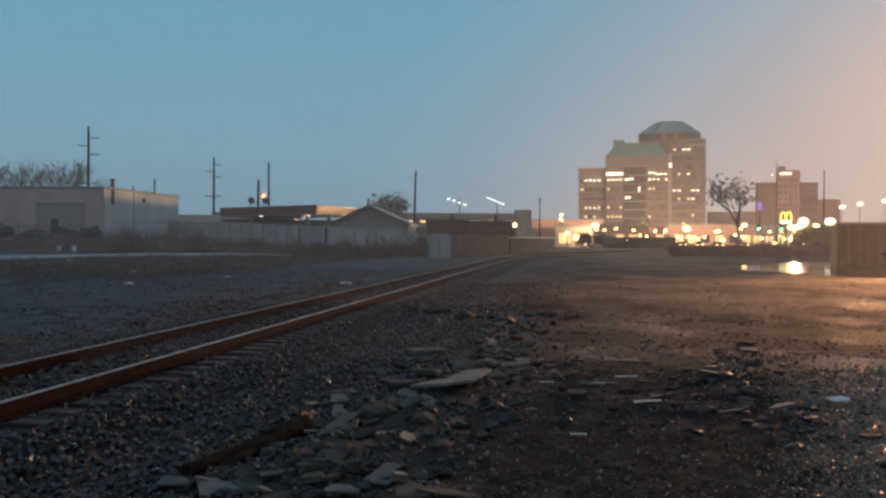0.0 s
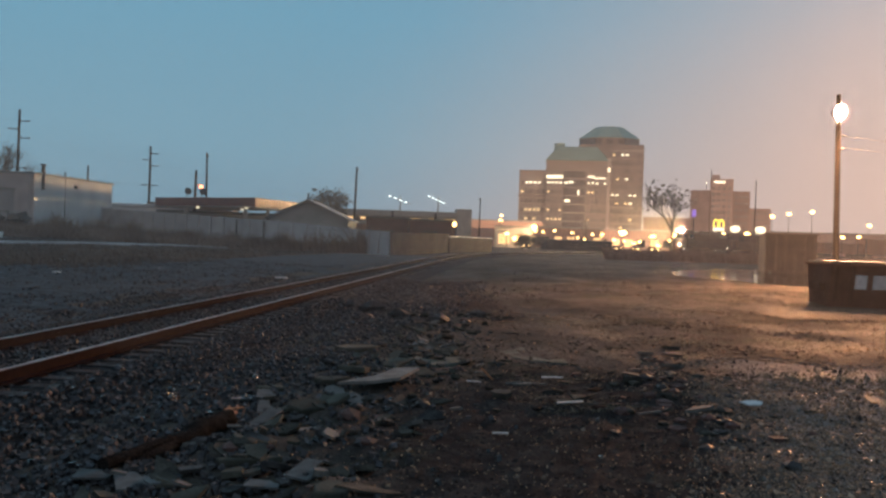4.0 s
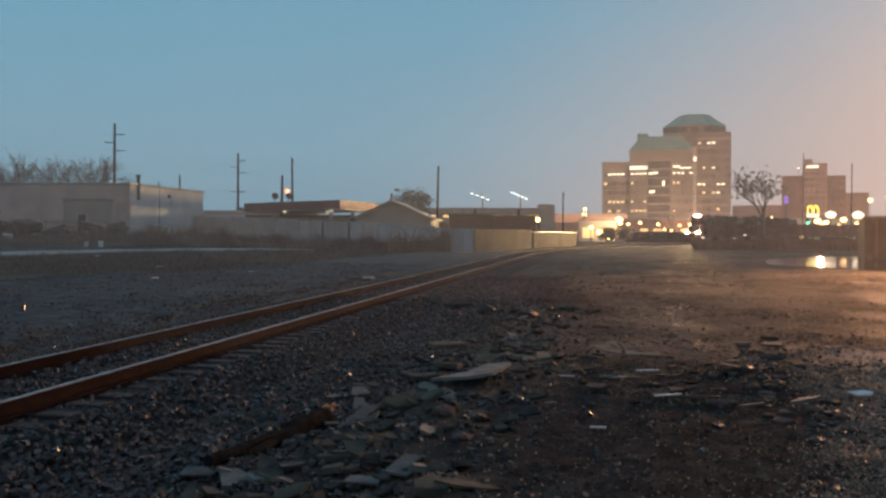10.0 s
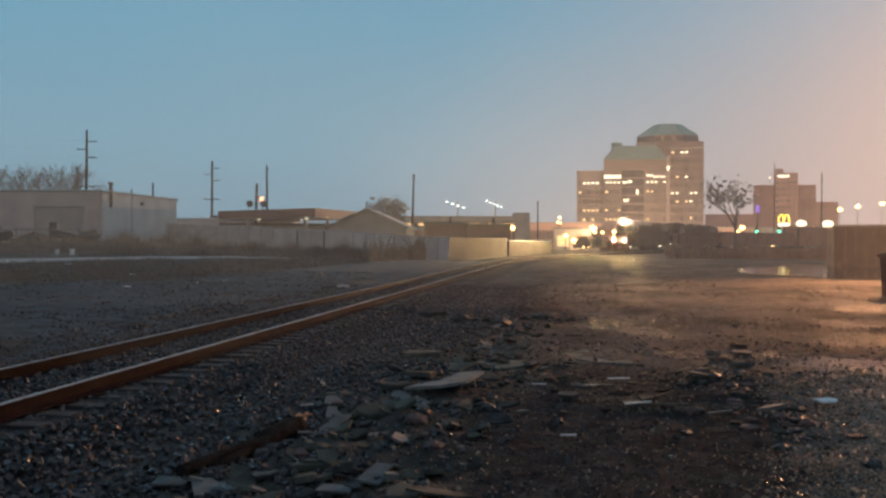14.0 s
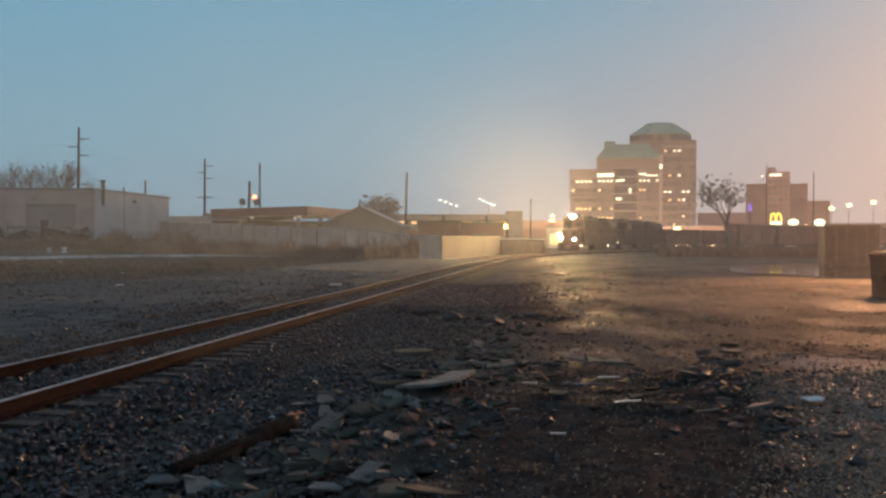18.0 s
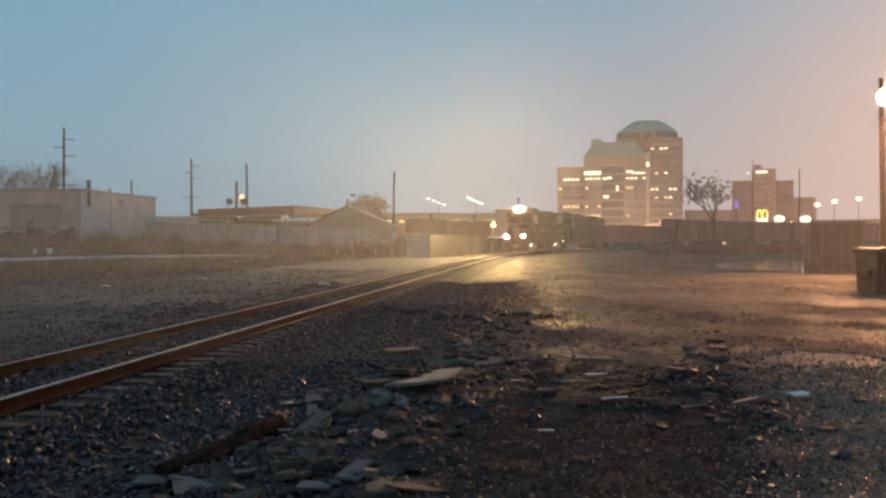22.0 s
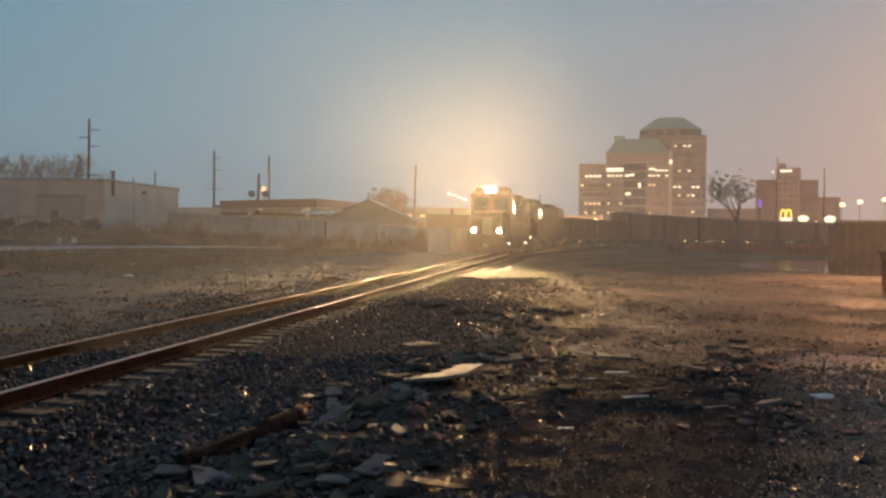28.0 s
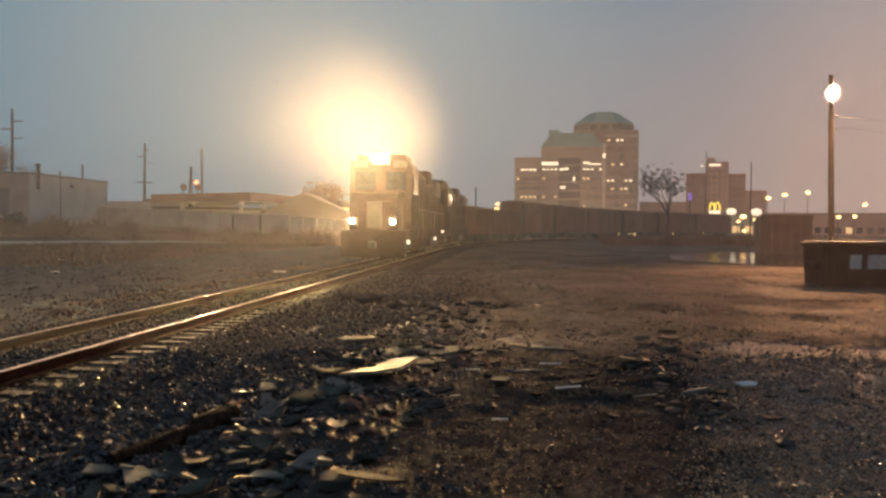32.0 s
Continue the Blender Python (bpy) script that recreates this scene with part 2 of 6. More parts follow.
def ground_mat():
    """Wet earth: black cinders, brown mud, thin dead grass, shallow puddles."""
    m = bpy.data.materials.new("wet_ground")
    m.use_nodes = True
    nt = m.node_tree
    b = nt.nodes["Principled BSDF"]
    tc = nt.nodes.new("ShaderNodeTexCoord")

    def noisy(scale, detail=6, lo=0.4, hi=0.6, rough=0.55):
        n = nt.nodes.new("ShaderNodeTexNoise")
        n.inputs["Scale"].default_value, n.inputs["Detail"].default_value, n.inputs["Roughness"].default_value = scale, detail, rough
        nt.links.new(tc.outputs["Object"], n.inputs["Vector"])
        r = nt.nodes.new("ShaderNodeMapRange")
        r.inputs["From Min"].default_value, r.inputs["From Max"].default_value = lo, hi
        nt.links.new(n.outputs["Fac"], r.inputs["Value"])
        return r.outputs[0], n.outputs["Fac"]

    def mixed(f, a, c):
        x = nt.nodes.new("ShaderNodeMixRGB")
        nt.links.new(f, x.inputs[0])
        for k, v in ((1, a), (2, c)):
            if isinstance(v, tuple):
                x.inputs[k].default_value = (*v, 1)
            else:
                nt.links.new(v, x.inputs[k])
        return x.outputs[0]

    sep = nt.nodes.new("ShaderNodeSeparateXYZ")
    nt.links.new(tc.outputs["Object"], sep.inputs[0])

    def calc(op, a, c=None, d=None):
        k = nt.nodes.new("ShaderNodeMath")
        k.operation = op
        for i, v in enumerate((a, c, d)):
            if isinstance(v, (int, float)):
                k.inputs[i].default_value = v
            elif v is not None:
                nt.links.new(v, k.inputs[i])
        return k.outputs[0]

    big, _ = noisy(0.12)
    mid, _ = noisy(0.9, 8)
    fine, finefac = noisy(9.0, 6, 0.3, 0.7)
    grit, gritfac = noisy(38.0, 4, 0.35, 0.75)
    mud = mixed(mid, (0.125, 0.105, 0.089), (0.065, 0.057, 0.051))
    straw = mixed(fine, (0.18, 0.158, 0.127), (0.09, 0.08, 0.068))
    col = mixed(big, mud, straw)
    col = mixed(grit, col, mixed(fine, (0.05, 0.044, 0.04), (0.13, 0.115, 0.10)))
    bare = calc("MULTIPLY", noisy(0.22, 7, 0.47, 0.6, 0.65)[0], 0.75)
    col = mixed(bare, col, mixed(mid, (0.055, 0.045, 0.04), (0.033, 0.029, 0.027)))
    turf = calc("MULTIPLY", noisy(0.45, 7, 0.52, 0.62, 0.7)[0], 0.7)
    col = mixed(turf, col, mixed(fine, (0.10, 0.098, 0.07), (0.055, 0.056, 0.042)))
    # black cinder soil in the middle, pale gravel to the right of it
    wob = calc("MULTIPLY_ADD", noisy(1.3, 5, 0.0, 1.0)[0], 1.0, -0.5)
    ex = calc("POWER", calc("ABSOLUTE", calc("MULTIPLY_ADD", sep.outputs["X"], 1 / 3.6, -2.9 / 3.6)), 2.0)
    ey = calc("POWER", calc("ABSOLUTE", calc("MULTIPLY_ADD", sep.outputs["Y"], 1 / 6.2, -7.6 / 6.2)), 2.0)
    inside = calc("SUBTRACT", calc("ADD", 1.0, wob), calc("ADD", ex, ey))
    soil = calc("MULTIPLY", calc("SMOOTH_MIN", calc("MAXIMUM", calc("MULTIPLY", inside, 1.8), 0.0), 1.0, 0.2), 0.95)
    col = mixed(soil, col, mixed(noisy(3.2, 9, 0.38, 0.62, 0.7)[0], (0.024, 0.020, 0.020), mixed(fine, (0.05, 0.042, 0.04), (0.095, 0.08, 0.072))))
    def patch(cx, cy, rx, ry):
        px = calc("POWER", calc("ABSOLUTE", calc("MULTIPLY_ADD", sep.outputs["X"], 1 / rx, -cx / rx)), 2.0)
        py = calc("POWER", calc("ABSOLUTE", calc("MULTIPLY_ADD", sep.outputs["Y"], 1 / ry, -cy / ry)), 2.0)
        return calc("MINIMUM", calc("MAXIMUM", calc("MULTIPLY", calc("SUBTRACT", calc("ADD", 1.0, wob), calc("ADD", px, py)), 1.5), 0.0), 0.85)

    # first patch paints in the shadow band before the dumpster; second is dark soil
    col = mixed(calc("MAXIMUM", patch(7.4, 12.1, 3.0, 0.85), patch(2.7, 25.0, 1.25, 8.5)), col, mixed(fine, (0.05, 0.037, 0.033), (0.028, 0.022, 0.021)))
    moss = calc("MULTIPLY", noisy(1.1, 6, 0.56, 0.72)[0], 0.7)
    col = mixed(moss, col, mixed(fine, (0.040, 0.043, 0.030), (0.075, 0.078, 0.056)))
    right = calc("SUBTRACT", calc("ADD", sep.outputs["X"], calc("MULTIPLY", wob, 2.4)), calc("MULTIPLY_ADD", sep.outputs["Y"], 0.32, 0.7))
    near = calc("MULTIPLY_ADD", sep.outputs["Y"], -0.5, 7.2)
    pale = calc("MINIMUM", calc("MINIMUM", calc("MAXIMUM", calc("MULTIPLY", right, 0.9), 0.0), 1.0), calc("MINIMUM", calc("MAXIMUM", near, 0.0), 1.0))
    col = mixed(pale, col, mixed(grit, (0.19, 0.15, 0.125), (0.38, 0.30, 0.255)))
    nt.links.new(col, b.inputs["Base Color"])
    pud, _ = noisy(0.35, 4, 0.38, 0.62)
    rr = nt.nodes.new("ShaderNodeMapRange")
    rr.inputs["To Min"].default_value, rr.inputs["To Max"].default_value = 0.6, 0.95
    nt.links.new(pud, rr.inputs["Value"])
    nt.links.new(rr.outputs[0], b.inputs["Roughness"])
    bp = nt.nodes.new("ShaderNodeBump")
    bp.inputs["Strength"].default_value, bp.inputs["Distance"].default_value = 0.9, 0.05
    add = nt.nodes.new("ShaderNodeMath")
    nt.links.new(calc("MULTIPLY_ADD", noisy(2.6, 5, 0.0, 1.0)[0], 3.0, finefac), add.inputs[0])
    nt.links.new(gritfac, add.inputs[1])
    nt.links.new(add.outputs[0], bp.inputs["Height"])
    nt.links.new(bp.outputs[0], b.inputs["Normal"])
    nt.links.new(calc("ADD", calc("MULTIPLY_ADD", soil, -0.025, 0.025), calc("MULTIPLY", pale, 0.14)), b.inputs["Specular IOR Level"])
    return m


M_GROUND = ground_mat()
M_WATER = mat("puddle_water", (0.03, 0.026, 0.022), (0.035, 0.03, 0.026), rough=0.03, scale=2, bump=0.003, fine=4, vary=0)


# ---- small builders ----
def mesh_of(name, bm, material, smooth=False):
    me = bpy.data.meshes.new(name)
    bm.normal_update()
    bm.to_mesh(me)
    bm.free()
    for mm in (material if isinstance(material, (list, tuple)) else [material]):
        me.materials.append(mm)
    if smooth:
        for p in me.polygons:
            p.use_smooth = True
    return me


def part(name, bm, material, parent=None, label="", at=None, smooth=False):
    """One mesh under a thing (or a thing of its own, with no parent)."""
    ob = new(name, mesh_of(name, bm, material, smooth) if isinstance(bm, bmesh.types.BMesh) else bm)
    if parent:
        ob.parent = parent
    if at is not None:
        ob.matrix_basis = at
    if label:
        tagged(ob, label)
    return ob


def thing(name, m, label, category, group="", kind=""):
    ob = new(name)
    ob.empty_display_size = 0.2
    ob.matrix_basis = m
    return tagged(ob, label, category, group, kind)


def box(x0, x1, y0, y1, z0, z1, bev=0.0, bm=None):
    bm = bm or bmesh.new()
    v = [bm.verts.new((x, y, z)) for z in (z0, z1) for y in (y0, y1) for x in (x0, x1)]
    fs = [bm.faces.new([v[i] for i in f]) for f in ((0, 2, 3, 1), (4, 5, 7, 6), (0, 1, 5, 4), (2, 6, 7, 3), (0, 4, 6, 2), (1, 3, 7, 5))]
    if bev:
        bmesh.ops.bevel(bm, geom=list({e for f in fs for e in f.edges}), offset=bev, segments=2, affect="EDGES", profile=0.5)
    return bm


def tube(p0, p1, r0, r1=None, seg=8, bm=None):
    bm = bm or bmesh.new()
    r1 = r0 if r1 is None else r1
    p0, p1 = Vector(p0), Vector(p1)
    q = (p1 - p0).to_track_quat("Z", "Y")
    rings = []
    for p, r in ((p0, r0), (p1, r1)):
        rings.append([bm.verts.new(p + q @ Vector((r * math.cos(a), r * math.sin(a), 0))) for a in (2 * math.pi * k / seg for k in range(seg))])
    for k in range(seg):
        bm.faces.new((rings[0][k], rings[0][(k + 1) % seg], rings[1][(k + 1) % seg], rings[1][k]))
    bm.faces.new(rings[0][::-1])
    bm.faces.new(rings[1])
    return bm


def prism(outline, y0, y1, bm=None):
    """An outline in x, z drawn out along y."""
    bm = bm or bmesh.new()
    a = [bm.verts.new((x, y0, z)) for x, z in outline]
    b = [bm.verts.new((x, y1, z)) for x, z in outline]
    n = len(outline)
    bm.faces.new(a)
    bm.faces.new(b[::-1])
    for k in range(n):
        bm.faces.new((a[k], b[k], b[(k + 1) % n], a[(k + 1) % n]))
    bmesh.ops.recalc_face_normals(bm, faces=bm.faces)
    return bm


def side_prism(outline, x0, x1, bm=None):
    """An outline in y, z drawn out along x."""
    bm = bm or bmesh.new()
    a = [bm.verts.new((x0, y, z)) for y, z in outline]
    b = [bm.verts.new((x1, y, z)) for y, z in outline]
    n = len(outline)
    bm.faces.new(a)
    bm.faces.new(b[::-1])
    for k in range(n):
        bm.faces.new((a[k], b[k], b[(k + 1) % n], a[(k + 1) % n]))
    bmesh.ops.recalc_face_normals(bm, faces=bm.faces)
    return bm


def smooth01(v):
    v = min(1, max(0, v))
    return v * v * (3 - 2 * v)


# ---- the line of the track ----
# GAUGE is slightly wider than standard, to fit the camera's view
RAIL_TOP, GAUGE = 0.165, 1.53
STEP = 0.5


def lay_line():
    pts, x, y, h = [], -6.466, 0.0, 0.0
    for k in range(1300):
        s = (k - 100) * STEP
        h = radians(9.326) + min(1.22, max(0, s - 68.3) / 203.4)
        pts.append((s, x, y, h))
        x, y = x + math.sin(h) * STEP, y + math.cos(h) * STEP
    ox, oy = pts[100][1], pts[100][2]
    return [(s, px - ox - 6.466, py - oy, ph) for s, px, py, ph in pts]


LINE = lay_line()


def on_line(s, off=0.0, z=0.0):
    """The place s metres along the track, off metres to its right, and the heading there."""
    f = s / STEP + 100
    k = min(len(LINE) - 2, max(0, int(f)))
    u = f - k
    a, b = LINE[k], LINE[k + 1]
    x, y, h = (a[i] + (b[i] - a[i]) * u for i in (1, 2, 3))
    return Vector((x + off * math.cos(h), y - off * math.sin(h), z)), h


def off_line(x, y):
    """Roughly how far right of the track a place on the ground lies."""
    if y < 66:
        h = LINE[100][3]
        return (x + 6.466) * math.cos(h) - y * math.sin(h), y / math.cos(h)
    k = 0
    best = 1e9
    for j in range(0, len(LINE), 6):
        d = (LINE[j][1] - x) ** 2 + (LINE[j][2] - y) ** 2
        if d < best:
            best, k = d, j
    s, px, py, h = LINE[k]
    return (x - px) * math.cos(h) - (y - py) * math.sin(h), s


def hill(x, y):
    """The height of the ground."""
    z = 0.95 * smooth01((-x - 6) / 32) * smooth01((y - 45) / 55)
    d = math.hypot(x, y - 5)
    rise = 1 - smooth01((d - 40) / 60)
    n = noise.noise((x * 0.25, y * 0.25, 3)) * 0.09 + noise.noise((x * 1.1, y * 1.1, 7)) * 0.06 + noise.noise((x * 0.55, y * 0.55, 17)) * 0.05 + noise.noise((x * 3.7, y * 3.7, 1)) * 0.03
    z += rise * n
    # a low ridge of tipped soil and rubble beside the ballast
    cx = -2.0 + (y - 5) * 0.22
    r = math.exp(-((x - cx - 0.9) / 0.75) ** 2) * smooth01((y - 4.5) / 2) * (1 - smooth01((y - 17) / 8))
    z += 0.05 * r * (1 + 2.2 * noise.noise((x * 1.6, y * 1.6, 11)))
    pu = ((x - 28) * 0.42 + (y - 57) * 0.91) / 17, (-(x - 28) * 0.91 + (y - 57) * 0.42) / 9
    kp = 1 - smooth01((math.hypot(*pu) - 0.85) / 0.35)
    z = z * (1 - kp) - 0.04 * kp
    z += 0.14 * math.exp(-(((x - 3.7) / 0.9) ** 2 + ((y - 10.6) / 0.8) ** 2))
    if y < 150:
        o, s = off_line(x, y) if abs(x + 6.5 - y * 0.17) < 14 else (99, 0)
        k = 1 - smooth01((abs(o) - 1.7) / 1.6)
        z = z * (1 - k) - 0.13 * k
    return z - 0.03


# ---- ground ----
def ground():
    xs = [1.5 + 2.2 * math.sinh(7.6 * (k / 190 - 1)) for k in range(381)]
    ys = [9 + 2.2 * math.sinh(7.6 * (k / 230 - 1)) for k in range(461)]
    verts = [(x, y, hill(x, y)) for y in ys for x in xs]
    n = len(xs)
    faces = [(j * n + i, j * n + i + 1, (j + 1) * n + i + 1, (j + 1) * n + i) for j in range(len(ys) - 1) for i in range(n - 1)]
    me = bpy.data.meshes.new("ground")
    me.from_pydata(verts, [], faces)
    me.materials.append(M_GROUND)
    for p in me.polygons:
        p.use_smooth = True
    tagged(new("ground", me), "wet dark earth with mud, cinders and thin dead grass", "ground", kind="structure")


ground()


def strip(name, s0, s1, ds, section, material, label, category="", kind="structure", jitter=0.0):
    """A long body whose cross-section (off, z) follows the track."""
    verts, faces = [], []
    n = len(section)
    k = 0
    s = s0
    while s <= s1:
        p, h = on_line(s)
        for o, z in section:
            j = jitter * noise.noise((o * 3, s * 2.3, 5))
            verts.append((p.x + o * math.cos(h), p.y - o * math.sin(h), z + j))
        if k:
            for i in range(n - 1):
                a = (k - 1) * n + i
                faces.append((a, a + 1, a + n + 1, a + n))
        k += 1
        s += ds
    me = bpy.data.meshes.new(name)
    me.from_pydata(verts, [], faces)
    me.materials.append(material)
    ob = new(name, me)
    return tagged(ob, label, category, kind=kind)


bed = strip("ballast_bed", -20, 330, 0.5, [(-2.7, -0.26), (-2.1, -0.12), (-1.4, -0.035), (-0.7, -0.05), (0, -0.06), (0.7, -0.05), (1.4, -0.035), (2.1, -0.1), (3.2, -0.19), (3.9, -0.3)],
            M_BALLAST, "dark wet crushed-stone ballast under the track", "ballast", jitter=0.06)

# the dirt road on the far side of the track
M_ROAD = mat("gravel_road", (0.072, 0.092, 0.102), (0.04, 0.051, 0.057), rough=0.9, scale=2.2, bump=0.33, fine=26, vary=0, wet=0.1, spec=0.08)


def road():
    verts, faces, n = [], [], 9
    for k in range(60):
        s = -10 + k * 1.6
        p, h = on_line(s)
        for i in range(n):
            o = -2.3 - i * (2.4 - 0.022 * k)
            x, y = p.x + o * math.cos(h), p.y - o * math.sin(h)
            verts.append((x, y, hill(x, y) + 0.05 - (0.16 if i == n - 1 else 0.02 if i == 0 else 0)))
        if k:
            faces += [((k - 1) * n + i, (k - 1) * n + i + 1, k * n + i + 1, k * n + i) for i in range(n - 1)]
    me = bpy.data.meshes.new("road")
    me.from_pydata(verts, [], faces)
    me.materials.append(M_ROAD)
    for f in me.polygons:
        f.use_smooth = True
    tagged(new("road", me), "grey gravel service road beside the track", "road", kind="structure")


road()


def puddle(name, cx, cy, rx, ry, label, turn=0.0, z=0.0):
    bm = bmesh.new()
    ring = []
    for k in range(40):
        a = 2 * math.pi * k / 40
        r = 1 + 0.28 * noise.noise((math.cos(a) * 1.6 + cx, math.sin(a) * 1.6 + cy, 2))
        x, y = rx * r * math.cos(a), ry * r * math.sin(a)
        ring.append(bm.verts.new((cx + x * math.cos(turn) - y * math.sin(turn), cy + x * math.sin(turn) + y * math.cos(turn), z)))
    bm.faces.new(ring)
    ob = part(name, bm, M_WATER)
    tagged(ob, label, "puddle", kind="structure")


puddle("puddle", 28, 57, 15.5, 7.6, "shallow rain puddle reflecting the street lamps", 1.13, -0.02)

# the pale driveway before the shed
M_DRIVE = mat("pale_concrete_drive", (0.34, 0.30, 0.275), (0.24, 0.21, 0.195), rough=0.7, scale=0.4, bump=0.05, fine=5, vary=0, wet=0.2)


def drive():
    verts, faces = [], []
    for k in range(41):
        x = -95 + k * 2.1
        yc = 58 + 32 * smooth01((x + 42) / 34)
        for u in (-1, -0.92, -0.3, 0.3, 0.92, 1):
            d = u * (8.4 - 6.6 * k / 40) * (1 + 0.25 * noise.noise((x * 0.2, u * 2, 3)))
            verts.append((x, yc + d, hill(x, yc + d) + 0.09 - (0.16 if abs(u) == 1 else 0)))
        if k:
            faces += [((k - 1) * 6 + i, k * 6 + i, k * 6 + i + 1, (k - 1) * 6 + i + 1) for i in range(5)]
    me = bpy.data.meshes.new("pavement")
    me.from_pydata(verts, [], faces)
    me.materials.append(M_DRIVE)
    tagged(new("pavement", me), "pale concrete driveway before the workshop", "driveway", kind="structure")


drive()

# ---- track ----
RAIL_SECTION = [(-0.075, 0), (0.075, 0), (0.075, 0.012), (0.012, 0.03), (0.012, 0.118), (0.037, 0.128), (0.037, 0.158), (0.03, 0.165), (-0.03, 0.165), (-0.037, 0.158), (-0.037, 0.128), (-0.012, 0.118), (-0.012, 0.03), (-0.075, 0.012)]


def rail(side):
    verts, faces, idx, n = [], [], [], len(RAIL_SECTION)
    k, s = 0, -20.0
    while s <= 330:
        p, h = on_line(s, side * GAUGE / 2)
        for o, z in RAIL_SECTION:
            verts.append((p.x + o * math.cos(h), p.y - o * math.sin(h), z))
        if k:
            for i in range(n):
                a, b = (k - 1) * n + i, (k - 1) * n + (i + 1) % n
                faces.append((a, a + n, b + n, b))
                idx.append(1 if 6 <= i <= 8 else 0)
        k, s = k + 1, s + 1.0
    me = bpy.data.meshes.new("rail")
    me.from_pydata(verts, [], faces)
    me.materials.append(M_RAIL)
    me.materials.append(M_RAILTOP)
    me.polygons.foreach_set("material_index", idx)
    return me


track = thing("railway_track", Matrix(), "rusty steel rails, spaced to fit the view, spiked to dark timber ties", "railway track")
for side in (-1, 1):
    part("rail", rail(side), None, track, "rusty steel rail with a worn bright head")


def ties():
    rnd = random.Random(4)
    me = mesh_of("tie", box(-1.33, 1.33, -0.115, 0.115, -0.17, -0.006, 0.012), M_TIE)
    plate = mesh_of("tie_plate", box(-0.17, 0.17, -0.09, 0.09, -0.012, 0.004, 0.004), M_RAIL)
    bm = bmesh.new()
    for k in range(620):
        s = 1.0 + k * 0.52
        p, h = on_line(s, rnd.uniform(-0.04, 0.04))
        m = Matrix.Translation((p.x, p.y, rnd.uniform(-0.012, 0.006))) @ Matrix.Rotation(-h + rnd.uniform(-0.02, 0.02), 4, "Z")
        if k < 130:
            t = new("tie", me)
            t.parent, t.matrix_basis = track, m
            for side in (-1, 1):
                q = new("tie_plate", plate)
                q.parent, q.matrix_basis = t, pose(side * GAUGE / 2, 0, 0)
        else:
            b2 = box(-1.3, 1.3, -0.115, 0.115, -0.17, -0.012)
            b2.transform(m)
            tmp = bpy.data.meshes.new("t")
            b2.to_mesh(tmp)
            b2.free()
            bm.from_mesh(tmp)
            bpy.data.meshes.remove(tmp)
    tagged(part("far_ties", bm, M_TIE, track), kind="stuff")


ties()

# ---- poles and wires ----


def utility_pole(x, y, top, lean, arms, label, lamp_at=None, r=0.17):
    ob = thing("utility_pole", pose(x, y, hill(x, y) - 0.2, 0, lean, 0), label, "utility pole", "utility poles")
    z0 = hill(x, y) - 0.2
    part("pole", tube((0, 0, 0), (0, 0, top - z0), r * 1.15, r * 0.75, 10), M_POST, ob)
    for za, ax, length in arms:
        a = part("crossarm", box(ax - length / 2, ax + length / 2, -0.07, 0.07, za - z0 - 0.07, za - z0 + 0.07, 0.015), M_POST, ob)
        for k in (-1, 1):
            part("insulator", tube((ax + k * length * 0.42, 0, za - z0 + 0.07), (ax + k * length * 0.42, 0, za - z0 + 0.3), 0.07, 0.04, 8), M_CONCRETE, a)
    return ob


utility_pole(-57.9, 145, 20.2, 0.3, [(18.3, 0.9, 1.6), (17.0, -0.9, 1.5), (15.6, 0.9, 1.6), (10.8, 0, 3.2)], "tall timber power pole with three side arms", r=0.24)
utility_pole(-42.2, 165, 17.0, 0.2, [(15.6, 0.7, 1.6), (14.4, -0.7, 1.4), (13.3, 0.7, 1.6), (9.7, 0, 3.0)], "tall timber power pole with side arms", r=0.24)
utility_pole(-61.4, 190, 14.6, 0.0, [(9.8, 0, 3.4)], "distant timber power pole with one crossarm", r=0.24)
utility_pole(-27.8, 135, 10.8, 1.2, [(8.6, 0.3, 0.7)], "short timber pole with a station lamp", r=0.24)
utility_pole(-28.8, 150, 14.9, -0.6, [(14.2, 0.1, 0.5)], "plain slim timber pole", r=0.2)
utility_pole(-3.8, 145, 13.1, 1.2, [(12.6, 0.1, 0.4)], "plain leaning timber pole", r=0.2)
utility_pole(17.8, 150, 8.9, 0, [(8.6, 0, 0.4)], "thin dark distant pole", r=0.12)
utility_pole(134.0, 300, 26.0, 0, [(25.6, 0, 0.6)], "thin tall pole among street lamps", r=0.22)
utility_pole(119.5, 305, 30, 0, [(29.5, 0, 0.6)], "thin tall pole before the brick block", r=0.14)


def wire(p0, p1, sag):
    p0, p1 = Vector(p0), Vector(p1)
    c = bpy.data.curves.new("power_line", "CURVE")
    c.dimensions, c.bevel_depth, c.bevel_resolution = "3D", 0.012, 1
    sp = c.splines.new("POLY")
    sp.points.add(28)
    for k in range(29):
        u = k / 28
        q = p0.lerp(p1, u) - Vector((0, 0, sag * 4 * u * (1 - u)))
        sp.points[k].co = (*q, 1)
    c.materials.append(M_DARK)
    tagged(new("power_line", c), "thin black overhead power line", "power line", "power lines")


for za, zb, dx in ((18.4, 15.9, 1.5), (17.2, 14.6, -1.5), (15.8, 13.5, 1.5), (11.0, 9.9, 1.2)):
    wire((-57.9 + dx, 145, za), (-42.2 + dx * 0.8, 165, zb), 0.7)
    wire((-57.9 + dx, 145, za), (-120 + dx, 100, za + 2), 1.5)
    wire((-42.2 + dx * 0.8, 165, zb), (-10 + dx, 215, zb - 3.5), 1.2)
